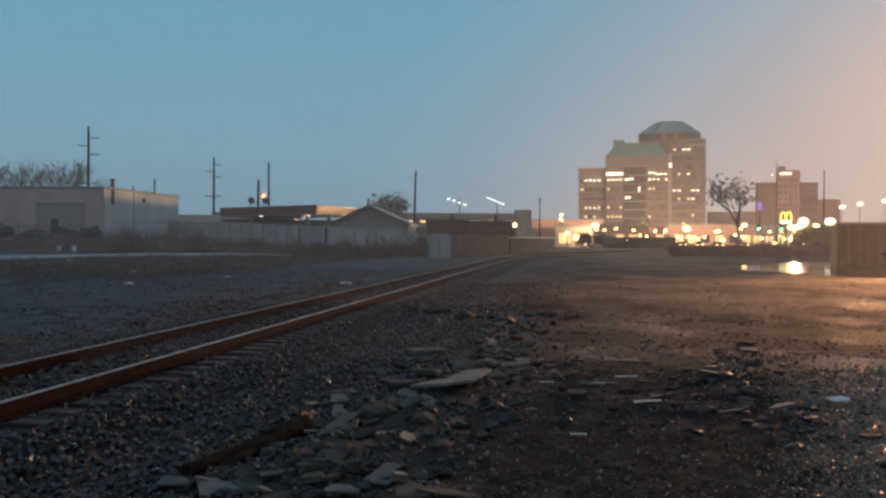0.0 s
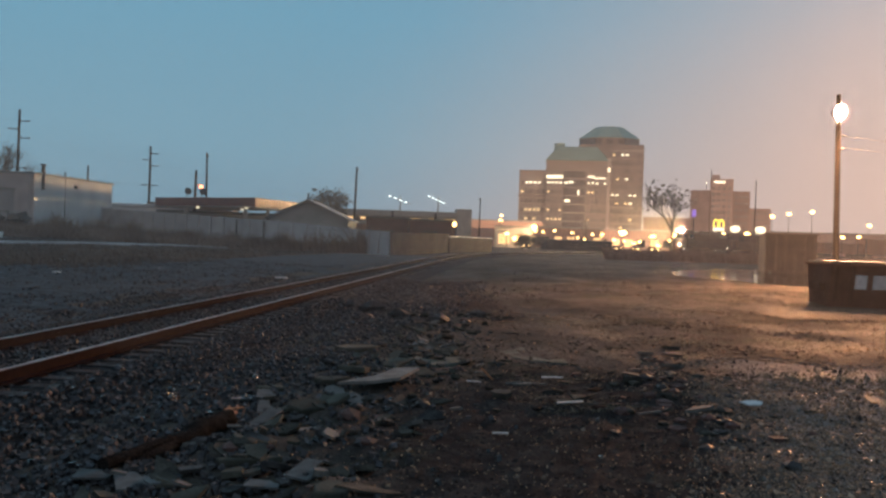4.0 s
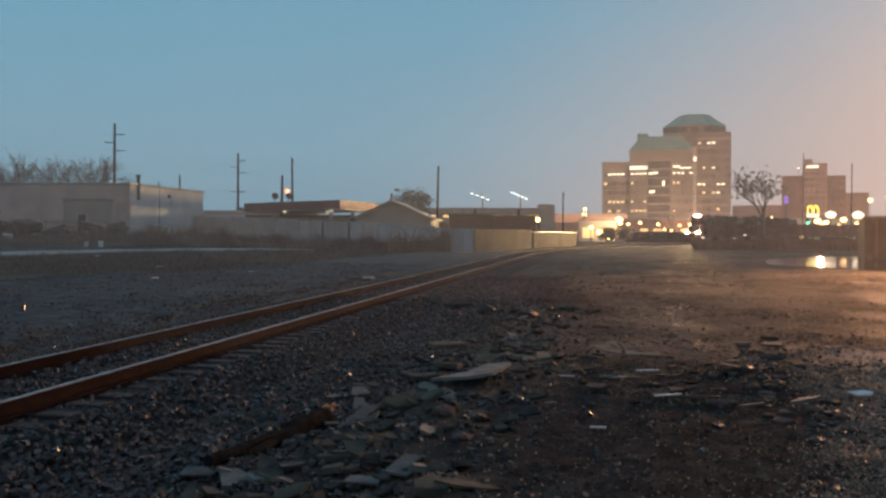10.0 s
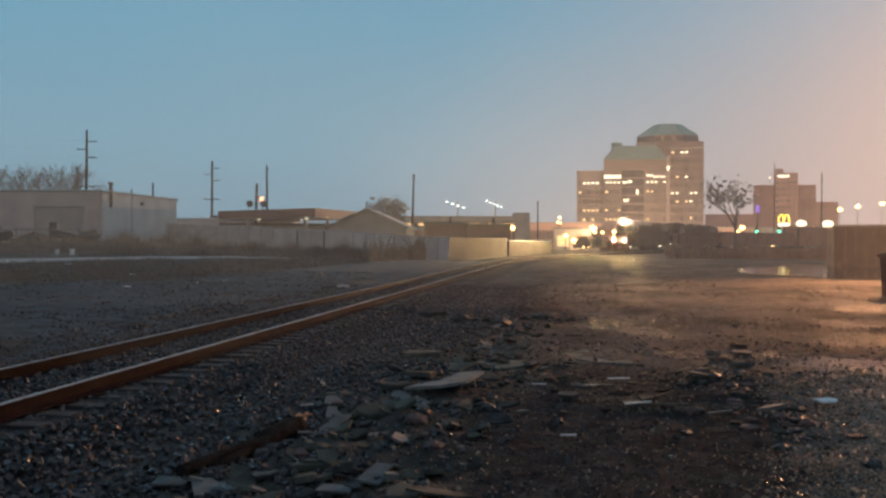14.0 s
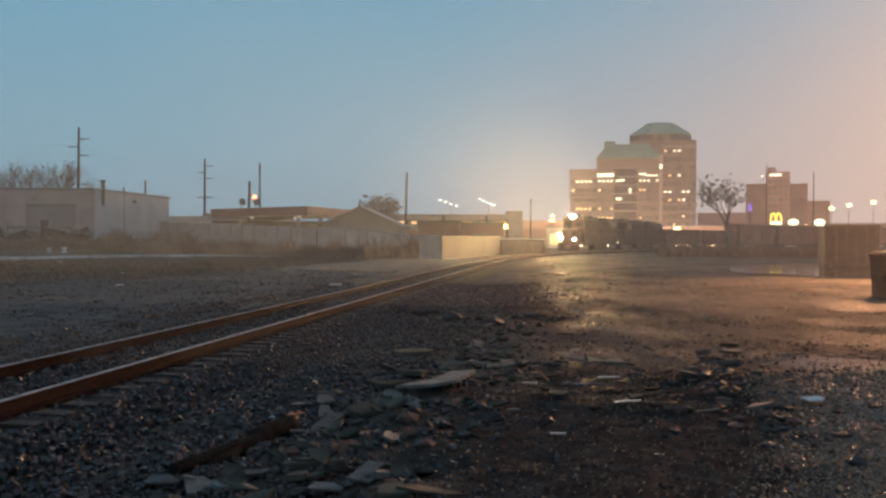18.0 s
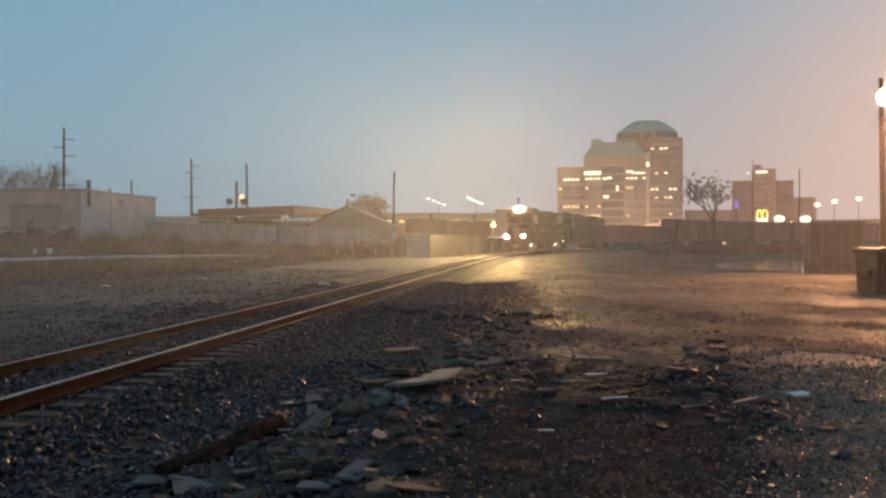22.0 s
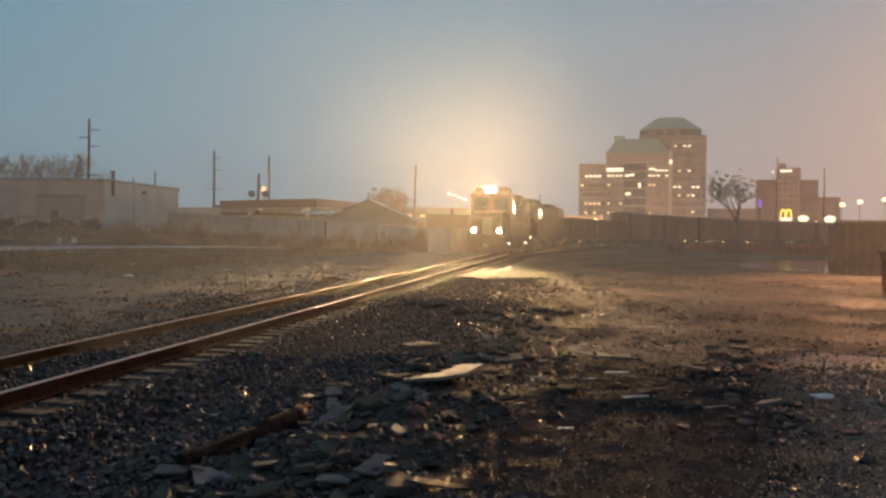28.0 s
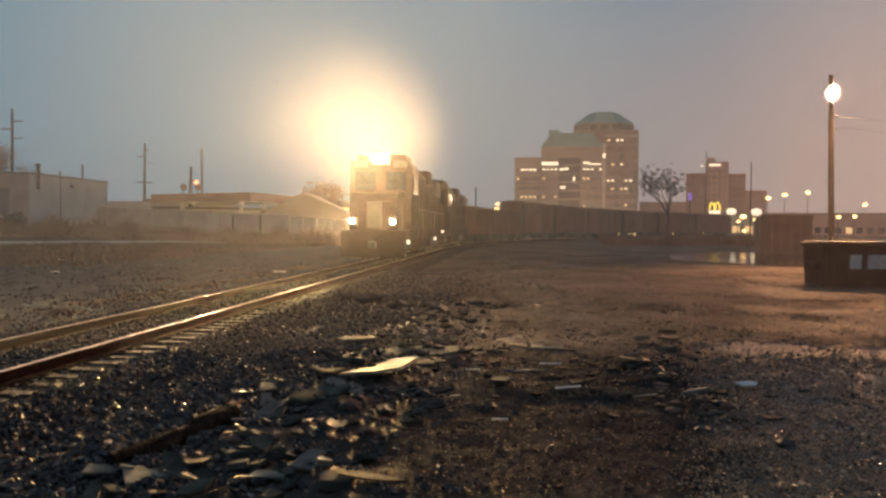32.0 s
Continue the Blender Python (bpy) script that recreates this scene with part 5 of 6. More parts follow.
def dumpster():
    ob = thing("dumpster", pose(14.95, 27.6, -0.05, 0, 0, -6), "dark brown steel dumpster with white labels and a closed lid", "dumpster")
    body = [(-0.05, 0.12), (4.2, 0.12), (4.2, 1.36), (-0.05, 1.36)]
    bm = side_prism([(0, -0.03), (1.5, -0.03), (1.75, 1.36), (-0.22, 1.36)], 0, 4.2)
    part("body", bm, M_DUMP, ob)
    part("rim", box(-0.08, 4.28, -0.3, 1.82, 1.36, 1.46, 0.02), M_DUMP, ob)
    for k in (0, 1):
        part("lid", box(0.02 + k * 2.1, 2.06 + k * 2.1, -0.26, 1.78, 1.46, 1.52, 0.015), M_DARK, ob)
    for k in (0, 0.7, 2.9, 3.9, 5.0):
        part("rib", side_prism([(-0.01, 0.2), (-0.2, 1.34), (-0.28, 1.34), (-0.09, 0.2)], 0.15 + k * 0.78, 0.25 + k * 0.78), M_DUMP, ob)
    for x in (0.3, 3.9):
        for y in (0.25, 1.25):
            part("caster", tube((x - 0.05, y, 0.07), (x + 0.05, y, 0.07), 0.09, 0.09, 10), M_DARK, ob)
    lab = [(0.82, 1.2), (1.4, 2.15)]
    for x0, x1 in lab:
        part("label", side_prism([(-0.115, 0.62), (-0.185, 1.08), (-0.195, 1.08), (-0.125, 0.62)], x0, x1), M_LITTER, ob, "white paper label")
    part("lift_pocket", box(-0.16, -0.003, 0.2, 1.2, 0.55, 0.8, 0.02), M_DUMP, ob)


dumpster()


M_CONTAINER = mat("brown_container_paint", (0.10, 0.062, 0.05), (0.075, 0.048, 0.039), rough=0.75, scale=1.2, bump=0.06, fine=14, spec=0.2)


def rolloff():
    ob = thing("rolloff_container", pose(30.0, 65.0, 0.0, 0, 0, -20), "rust-brown steel roll-off container", "container")
    part("front", box(0, 3.7, 0, 0.1, -0.05, 2.9), M_CONTAINER, ob)
    part("back", box(0, 3.7, 5.9, 6, -0.05, 2.9), M_CONTAINER, ob)
    part("side", box(0, 0.1, 0.1, 5.9, -0.05, 2.9), M_CONTAINER, ob)
    part("side", box(3.6, 3.7, 0.1, 5.9, -0.05, 2.9), M_CONTAINER, ob)
    part("floor", box(0.1, 3.6, 0.1, 5.9, 0.15, 0.3), M_CONTAINER, ob)
    for k in range(6):
        part("rib", box(0.05 + k * 0.69, 0.17 + k * 0.69, -0.09, -0.003, 0.2, 2.8, 0.01), M_CONTAINER, ob)
    part("rim", box(-0.1, 3.8, -0.12, 0.12, 2.9, 3.05, 0.02), M_CONTAINER, ob)
    for x in (0.3, 3.2):
        part("skid", box(x, x + 0.2, 0, 6, -0.1, 0.15), M_DARK, ob)


rolloff()


# ---- debris in the foreground ----
def shard(rnd, rx, ry, thick, n=6, taper=0.985):
    """A broken flat piece with a ragged outline."""
    bm = bmesh.new()
    pts = []
    for k in range(n):
        a = 2 * math.pi * (k + rnd.uniform(-0.3, 0.3)) / n
        f = rnd.uniform(0.55, 1.2)
        pts.append((rx * f * math.cos(a), ry * f * math.sin(a)))
    lo = [bm.verts.new((x, y, 0)) for x, y in pts]
    mid = [bm.verts.new((x * 1.0, y * 1.0, thick * 0.8)) for x, y in pts]
    hi = [bm.verts.new((x * taper, y * taper, thick * rnd.uniform(0.92, 1.06))) for x, y in pts]
    for k in range(n):
        j = (k + 1) % n
        bm.faces.new((lo[k], lo[j], mid[j], mid[k]))
        bm.faces.new((mid[k], mid[j], hi[j], hi[k]))
    bm.faces.new(hi)
    bm.faces.new(lo[::-1])
    return bm


def flag(rnd, rx, ry, thick):
    """A flat paving piece with straight sides and one broken corner."""
    j = lambda: rnd.uniform(-0.12, 0.12)
    pts = [(-1 + j(), -1 + j()), (0.85 + j(), -0.9 + j()), (1 + j(), 0.1 + 2 * j()), (0.55 + 2 * j(), 0.35 + j()), (0.4 + 2 * j(), 1 + j()), (-0.8 + 2 * j(), 0.9 + j())]
    bm = bmesh.new()
    lo = [bm.verts.new((x * rx, y * ry, 0)) for x, y in pts]
    hi = [bm.verts.new((x * rx * 0.99, y * ry * 0.99, thick)) for x, y in pts]
    for k in range(6):
        bm.faces.new((lo[k], lo[(k + 1) % 6], hi[(k + 1) % 6], hi[k]))
    bm.faces.new(hi)
    bm.faces.new(lo[::-1])
    return bm


def rock(rnd, r, flat=0.6):
    bm = bmesh.new()
    bmesh.ops.create_icosphere(bm, subdivisions=1, radius=r)
    for v in bm.verts:
        v.co *= rnd.uniform(0.72, 1.22)
        v.co.z *= flat
        v.co.x *= 1.15
    return bm


def lay(name, bm, m, x, y, rz, label, category, group="", dz=0.0, rx=0.0, ry=0.0):
    ob = part(name, bm, m)
    ob.matrix_basis = pose(x, y, hill(x, y) + dz, rx, ry, rz)
    return tagged(ob, label, category, group)


M_FLAG = mat("grey_flagstone", (0.12, 0.115, 0.105), (0.08, 0.078, 0.07), rough=0.8, scale=4, bump=0.06, fine=50, wet=0.1, spec=0.25)
M_MOSSY = mat("mossy_concrete", (0.085, 0.086, 0.07), (0.042, 0.042, 0.034), rough=0.85, scale=2.5, bump=0.1, fine=30, spec=0.1)


def debris():
    rnd = random.Random(77)
    # the large pale slab and the tiles about it
    big = bmesh.new()
    pts = [(-0.52, -0.44), (-0.1, -0.40), (0.2, -0.2), (0.45, 0.5), (0.17, 0.5), (-0.1, -0.05)]
    lo = [big.verts.new((x, y, 0.0)) for x, y in pts]
    hi = [big.verts.new((x, y, 0.035)) for x, y in pts]
    for k in range(6):
        big.faces.new((lo[k], lo[(k + 1) % 6], hi[(k + 1) % 6], hi[k]))
    big.faces.new(hi)
    big.faces.new(lo[::-1])
    lay("stone_slab", big, M_SLATE, 0.19, 10.25, 0, "large pale broken stone slab lying on rubble", "slab", dz=0.06, rx=0.5, ry=-2)
    lay("stone_slab", shard(rnd, 0.26, 0.26, 0.09), M_RUBBLE, 0.27, 9.55, 10, "grey broken slab under the pale one", "slab", dz=-0.06)
    for x, y, rx, ry, a, rr in ((-0.13, 9.15, 0.2, 0.1, -55, 9), (-1.31, 9.28, 0.2, 0.035, 60, 14), (-1.08, 9.4, 0.1, 0.15, 10, 9), (-1.02, 8.95, 0.08, 0.15, 5, 12), (-0.95, 8.1, 0.11, 0.32, -18, 9), (-1.15, 7.85, 0.08, 0.03, 20, 8),
                            (-1.9, 6.32, 0.14, 0.09, 0, 4), (-1.6, 6.2, 0.12, 0.17, 20, 6), (-1.44, 6.26, 0.1, 0.14, 35, -5), (-0.39, 6.18, 0.09, 0.17, -20, 8), (-0.68, 5.98, 0.13, 0.07, 0, 6)):
        lay("broken_tile", flag(rnd, rx, ry, 0.016), M_TILE, x, y, a, "pale broken flagstone piece in the rubble", "broken tile", "broken tiles", 0.05, rr, rr * 0.6)
    # olive, mud-stained concrete pieces between them
    for x, y, rx, ry, th, a in ((-0.93, 7.2, 0.24, 0.2, 0.08, 4), (-0.2, 5.9, 0.15, 0.14, 0.1, 20), (-0.91, 6.64, 0.27, 0.07, 0.07, 14), (-0.19, 11.02, 0.25, 0.3, 0.1, 40), (-0.62, 8.86, 0.2, 0.22, 0.09, 55),
                            (0.36, 12.62, 0.29, 0.32, 0.09, 15), (1.19, 13.62, 0.24, 0.3, 0.08, 30), (-0.2, 13.78, 0.36, 0.4, 0.12, 10), (-0.99, 9.96, 0.26, 0.2, 0.08, 20), (0.75, 11.5, 0.2, 0.24, 0.07, 35), (-0.45, 10.2, 0.24, 0.16, 0.08, 30)):
        lay("rubble_block", shard(rnd, rx, ry, th * 0.7, 7, 0.93), M_MOSSY, x, y, a, "olive mud-stained concrete piece in the rubble", "rubble", "mossy rubble", 0.0, rnd.uniform(-7, 7), rnd.uniform(-7, 7))
    lay("branch", tube((-0.4, 0, 0.05), (0.38, 0, 0.07), 0.05, 0.04, 9), M_WOOD, -1.72, 6.82, 67, "short dark weathered branch beside the log", "branch")
    # the split log
    a, b = Vector((-1.72, 6.75, 0)), Vector((-1.24, 8.05, 0))
    a.z, b.z = hill(a.x, a.y) - 0.01, hill(b.x, b.y) + 0.085
    log = thing("split_log", Matrix(), "dark weathered log with a splintered reddish end", "log")
    bm = bmesh.new()
    q = (b - a).to_track_quat("Z", "Y")
    rings = []
    for k in range(15):
        p = a.lerp(b, k / 14) + Vector((rnd.uniform(-0.012, 0.012), 0, rnd.uniform(-0.01, 0.01)))
        r = 0.052 + 0.012 * noise.noise((k * 0.5, 4, 2)) + 0.036 * k / 14
        rings.append([bm.verts.new(p + q @ Vector((math.cos(j * 0.5236), math.sin(j * 0.5236), 0)) * r * (1 + 0.34 * noise.noise((j * 1.3, k * 0.16, 8)))) for j in range(12)])
    for k in range(14):
        for j in range(12):
            bm.faces.new((rings[k][j], rings[k][(j + 1) % 12], rings[k + 1][(j + 1) % 12], rings[k + 1][j]))
    bm.faces.new(rings[0][::-1])
    bm.faces.new(rings[-1])
    part("stem", bm, M_WOOD, log, smooth=True)
    for k in range(6):
        d = Vector((rnd.uniform(-0.03, 0.12), rnd.uniform(0.08, 0.22), rnd.uniform(-0.06, 0.1)))
        part("splinter", tube(b + Vector((rnd.uniform(-0.05, 0.05), -0.02, rnd.uniform(-0.05, 0.05))), b + d, 0.035, 0.006, 5), M_SPLINTER, log)
    # thin white strips and sticks
    for x, y, L, ang, m in ((1.25, 7.89, 0.15, -15, M_LITTER), (2.2, 9.23, 0.29, 5, M_LITTER), (1.34, 10.88, 0.19, 4, M_LITTER), (2.43, 11.3, 0.29, -6, M_LITTER), (1.52, 11.9, 0.2, 55, M_SLATE), (2.03, 10.66, 0.28, 35, M_SLATE), (2.7, 10.8, 0.19, 15, M_RUBBLE),
                            (2.52, 9.15, 0.4, -8, M_RUBBLE), (2.52, 9.56, 0.2, 45, M_RUBBLE), (2.74, 9.41, 0.27, 48, M_RUBBLE), (2.94, 8.8, 0.31, 22, M_SLATE), (3.43, 9.78, 0.36, 55, M_RUBBLE), (2.66, 16.4, 0.34, 10, M_WOOD), (2.57, 20.0, 0.9, -25, M_RUBBLE)):
        lay("thin_strip", box(-L / 2, L / 2, -0.018, 0.018, 0, 0.014, 0.004), m, x, y, ang, "thin pale strip lying on black soil", "scrap strip", "scrap strips", 0.035, rnd.uniform(-4, 4), rnd.uniform(-4, 4))
    lay("red_stick", box(-0.12, 0.12, -0.012, 0.012, 0, 0.02, 0.004), M_SPLINTER, 1.55, 11.2, 180, "reddish broken stick propped on rubble", "stick", "", 0.07, 0, -45)
    lay("white_scrap", shard(rnd, 0.14, 0.12, 0.015, 5), M_LITTER, 4.22, 9.19, 10, "white plastic scrap on the gravel", "scrap", "", 0.06, 12, -8)
    for x, y in ((-11.75, 33.3), (-16.0, 46.0), (-9.6, 40.0), (-26, 62), (-3.6, 34.6)):
        lay("white_scrap", shard(rnd, 0.26, 0.14, 0.08, 6), M_LITTER, x, y, rnd.uniform(0, 90), "white litter beside the gravel road", "scrap", "litter by the road", 0.01)
    for x, y in ((1.5, 9.61), (3.83, 12.2), (3.33, 10.72), (3.22, 10.33), (4.65, 14.4), (5.1, 14.3), (4.5, 12.6), (5.3, 15.0), (1.0, 14.2), (3.6, 9.1)):
        lay("brick_slab", shard(rnd, rnd.uniform(0.12, 0.22), rnd.uniform(0.09, 0.14), rnd.uniform(0.03, 0.06), 6), rnd.choice([M_FLAG, M_FLAG, M_RUBBLE]), x, y, rnd.uniform(-25, 25), "small broken slab in dark mud", "broken slab", "small slabs", 0.01, rnd.uniform(-10, 10), rnd.uniform(-10, 10))
    M_MOSSPALE = mat("pale_mossy_patch", (0.15, 0.152, 0.125), (0.10, 0.102, 0.083), rough=0.9, scale=1.8, bump=0.1, fine=30, spec=0.08)
    # sunken pieces stand in for pale mossy patches of the ground
    lay("concrete_slab", shard(rnd, 0.62, 0.9, 0.07, 9), M_MOSSPALE, 2.72, 14.1, 8, "flat mossy grey ground patch, built as a piece sunk in mud", "slab", "", -0.083)
    lay("concrete_slab", shard(rnd, 0.45, 0.6, 0.06, 7), M_MOSSPALE, 0.9, 12.9, 40, "flat mossy grey ground patch, built as a piece sunk in mud", "slab", "", -0.06)
    for k in range(46):
        x, y = rnd.uniform(0.9, 5.2), rnd.uniform(9.0, 13.5)
        w = rnd.uniform(0.05, 0.17)
        lay("flat_scrap", shard(rnd, w, w * rnd.uniform(0.25, 0.7), rnd.uniform(0.008, 0.03), 5), rnd.choice([M_RUBBLE, M_RUBBLE, M_WOOD, M_BRICK, M_SLATE]), x, y, rnd.uniform(-30, 30), "flat broken scrap lying on black soil", "scrap", "flat scraps", 0.01, rnd.uniform(-12, 12), rnd.uniform(-12, 12))
    # the ridge of rubble along the ballast
    for k in range(290):
        y = 5.3 + 15 * rnd.random() ** 1.25
        x = -2.0 + (y - 5) * 0.22 + rnd.gauss(0.85, 0.55)
        r = rnd.uniform(0.04, 0.12)
        if abs(x - 0.18) < 0.85 and abs(y - 10.5) < 0.8:
            continue
        if rnd.random() < 0.3:
            lay("rubble_piece", rock(rnd, r, 0.55), rnd.choice([M_RUBBLE, M_RUBBLE, M_STONE, M_BRICK]), x, y, rnd.uniform(0, 180), "broken concrete lump in the rubble ridge", "rubble", "rubble", r * 0.15)
        else:
            lay("rubble_piece", shard(rnd, r * rnd.uniform(1.2, 2.3), r, rnd.uniform(0.012, 0.05), 6), rnd.choice([M_RUBBLE, M_RUBBLE, M_STONE, M_MOSSY, M_MOSSY, M_FLAG]), x, y, rnd.uniform(0, 180), "flat broken slab in the rubble ridge", "rubble", "rubble", 0.025, rnd.uniform(-24, 24), rnd.uniform(-24, 24))
    # a second, dark heap with brick bits
    for k in range(60):
        x, y = rnd.gauss(3.4, 0.5), rnd.gauss(9.6, 0.9)
        r = rnd.uniform(0.03, 0.11)
        lay("brick_bit", rock(rnd, r, 0.6), rnd.choice([M_BRICK, M_STONE, M_RUBBLE, M_BRICK]), x, y, rnd.uniform(0, 180), "broken brick bit on a dark heap", "rubble", "brick bits", r * 0.1)
    for x, y, r in ((0.0, 21.2, 0.35), (0.6, 20.0, 0.28), (1.5, 18.8, 0.25), (2.4, 19.5, 0.22), (-0.5, 23, 0.3)):
        lay("boulder", rock(rnd, r, 0.6), M_STONE, x, y, rnd.uniform(0, 90), "dark lump of broken concrete", "rubble", "dark lumps", 0.03)


debris()


def stones():
    """Crushed stone: the nearest as pieces, the rest as one body."""
    rnd = random.Random(31)
    kinds = []
    for k in range(8):
        kinds.append(mesh_of("ballast_stone", rock(rnd, 0.034, 0.75), M_STONE))
    kinds2 = []
    for k in range(6):
        bm = bmesh.new()
        bmesh.ops.create_cube(bm, size=0.06)
        for v in bm.verts:
            v.co *= rnd.uniform(0.7, 1.3)
            v.co.z *= 0.75
        bm.verts.index_update()
        kinds2.append(([v.co.copy() for v in bm.verts], [[v.index for v in f.verts] for f in bm.faces]))
        bm.free()
    verts, faces = [], []
    count = 0
    for k in range(40000):
        s = 3.5 + 34 * rnd.random() ** 1.9
        o = rnd.uniform(-3.2, 3.0) if rnd.random() < 0.74 else 3.0 + abs(rnd.gauss(0, 1.1))
        p, h = on_line(s, o)
        ao = abs(o)
        z = -0.03 - max(0, ao - 1.5) * 0.085 if o > 0 else -0.03 - max(0, ao - 1.5) * 0.15
        if ao < 0.66:
            z += 0.012
        elif ao < 1.36:
            z -= 0.04
        if ao > 1.8:
            z = max(z, hill(p.x, p.y) - 0.01)
        if ao > 1.35 and o > 0 and s < 9.5 and count < 290 and rnd.random() < 0.12:
            count += 1
            ob = new("ballast_stone", rnd.choice(kinds))
            ob.parent = bed
            ob.matrix_basis = pose(p.x, p.y, z + 0.03, rnd.uniform(0, 180), rnd.uniform(0, 180), rnd.uniform(0, 180)) @ Matrix.Scale(rnd.uniform(0.7, 1.35), 4)
            continue
        m = pose(p.x, p.y, z + rnd.uniform(-0.005, 0.045), rnd.uniform(0, 180), rnd.uniform(0, 180), rnd.uniform(0, 180)) @ Matrix.Scale(rnd.uniform(0.4, 0.95), 4)
        vs, fs = kinds2[k % 6]
        b = len(verts)
        verts += [tuple(m @ v) for v in vs]
        faces += [[b + i for i in f] for f in fs]
    me = bpy.data.meshes.new("crushed_stone")
    me.from_pydata(verts, [], faces)
    me.materials.append(M_PEBBLE)
    ob = new("crushed_stone", me)
    tagged(ob, "loose crushed stone of the ballast", "ballast", kind="stuff")
    # gravel patch and specks on the right, and soil crumbs everywhere near
    verts, faces = [], []
    for k in range(46000):
        u = rnd.random()
        if u < 0.86:
            y = 5.2 + 8.5 * rnd.random() ** 1.3
            x = 0.75 + 0.32 * y + rnd.random() * 0.34 * y + rnd.gauss(0, 0.3) + 1.1 * noise.noise((y * 0.9, 3.3, rnd.random() * 0.4))
        else:
            y = 5 + 17 * rnd.random() ** 1.7
            x = -1.5 + y * 0.12 + rnd.random() * (4 + y * 0.45)
        # no gravel inside the painted shadow band
        if x > 4.4 and 11.3 < y + 0.5 * noise.noise((x * 0.9, 2.0, 5.0)) < 13.0:
            continue
        r = rnd.uniform(0.0035, 0.009) * (2.4 if rnd.random() < 0.04 else 1)
        m = pose(x, y, hill(x, y) + 0.3 * r, rnd.uniform(0, 180), rnd.uniform(0, 180), rnd.uniform(0, 180)) @ Matrix.Scale(r / 0.03, 4)
        vs, fs = kinds2[k % 6]
        b = len(verts)
        verts += [tuple(m @ v) for v in vs]
        faces += [[b + i for i in f] for f in fs]
    me = bpy.data.meshes.new("gravel")
    me.from_pydata(verts, [], faces)
    me.materials.append(M_GRAVEL)
    tagged(new("gravel", me), "wet gravel and crumbs of soil", "gravel", kind="stuff")
    # clods of black soil
    verts, faces = [], []
    for k in range(10500):
        y = 5.0 + 11 * rnd.random() ** 1.6 if k < 5000 else 11 + 40 * rnd.random() ** 1.8
        x = -0.6 + 0.1 * y + rnd.random() * (3.4 + y * (0.25 if k < 5000 else 0.6))
        r = rnd.uniform(0.004, 0.012) * (2.0 if rnd.random() < 0.06 else 1) * (1 if k < 5000 else 0.7 + y * 0.022)
        if k >= 5000 and noise.noise((x * 0.5, y * 0.3, 21)) < -0.05:
            continue
        m = pose(x, y, hill(x, y) + 0.1 * r, rnd.uniform(0, 180), rnd.uniform(0, 180), rnd.uniform(0, 180)) @ Matrix.Scale(r / 0.03, 4)
        vs, fs = kinds2[k % 6]
        b = len(verts)
        verts += [tuple(m @ v) for v in vs]
        faces += [[b + i for i in f] for f in fs]
    me = bpy.data.meshes.new("soil_clods")
    me.from_pydata(verts, [], faces)
    me.materials.append(M_CLOD)
    tagged(new("soil_clods", me), "crumbly clods of black soil", "soil", kind="stuff")
    # loose stones strewn over the service road
    verts, faces = [], []
    for k in range(11000):
        p, h = on_line(9 + 42 * rnd.random() ** 1.3, -3.2 - 13 * rnd.random())
        r = rnd.uniform(0.008, 0.024) * (1.8 if rnd.random() < 0.06 else 1)
        m = pose(p.x, p.y, hill(p.x, p.y) + 0.05 + 0.2 * r, rnd.uniform(0, 180), rnd.uniform(0, 180), rnd.uniform(0, 180)) @ Matrix.Scale(r / 0.03, 4)
        vs, fs = kinds2[k % 6]
        b = len(verts)
        verts += [tuple(m @ v) for v in vs]
        faces += [[b + i for i in f] for f in fs]
    me = bpy.data.meshes.new("road_stones")
    me.from_pydata(verts, [], faces)
    me.materials.append(M_PEBBLE)
    tagged(new("road_stones", me), "loose stones strewn over the service road", "gravel", kind="stuff")


def pebble_mat(name, lift, gloss, warm=0.0, share=0.14):
    m = bpy.data.materials.new(name)
    m.use_nodes = True
    nt = m.node_tree
    b = nt.nodes["Principled BSDF"]
    g = nt.nodes.new("ShaderNodeNewGeometry")
    r = nt.nodes.new("ShaderNodeValToRGB")
    e = r.color_ramp.elements
    e[0].color, e[1].color = (0.014, 0.013, 0.0135, 1), (0.086, 0.08, 0.078, 1)
    k = e.new(0.55)
    k.color = (0.031, 0.0285, 0.0285, 1)
    k = e.new(0.9)
    k.color = (0.054, 0.044, 0.038, 1)
    for k in e:
        k.color = [v * lift * w for v, w in zip(k.color[:3], (1.0 + warm, 1.0, 1.0 - warm))] + [1]
    nt.links.new(g.outputs["Random Per Island"], r.inputs[0])
    nt.links.new(r.outputs[0], b.inputs["Base Color"])
    rr = nt.nodes.new("ShaderNodeMapRange")
    rr.inputs["From Max"].default_value = share
    rr.inputs["To Min"].default_value, rr.inputs["To Max"].default_value = gloss, 0.85
    nt.links.new(g.outputs["Random Per Island"], rr.inputs["Value"])
    nt.links.new(rr.outputs[0], b.inputs["Roughness"])
    return m


M_PEBBLE, M_GRAVEL = pebble_mat("wet_crushed_stone", 1.35, 0.1, -0.09, 0.4), pebble_mat("wet_pebbles", 4.6, 0.06, 0.3, 0.7)
M_CLOD = mat("black_soil_clod", (0.07, 0.058, 0.053), (0.045, 0.038, 0.035), rough=0.95, scale=2, bump=0, spec=0.05)
stones()


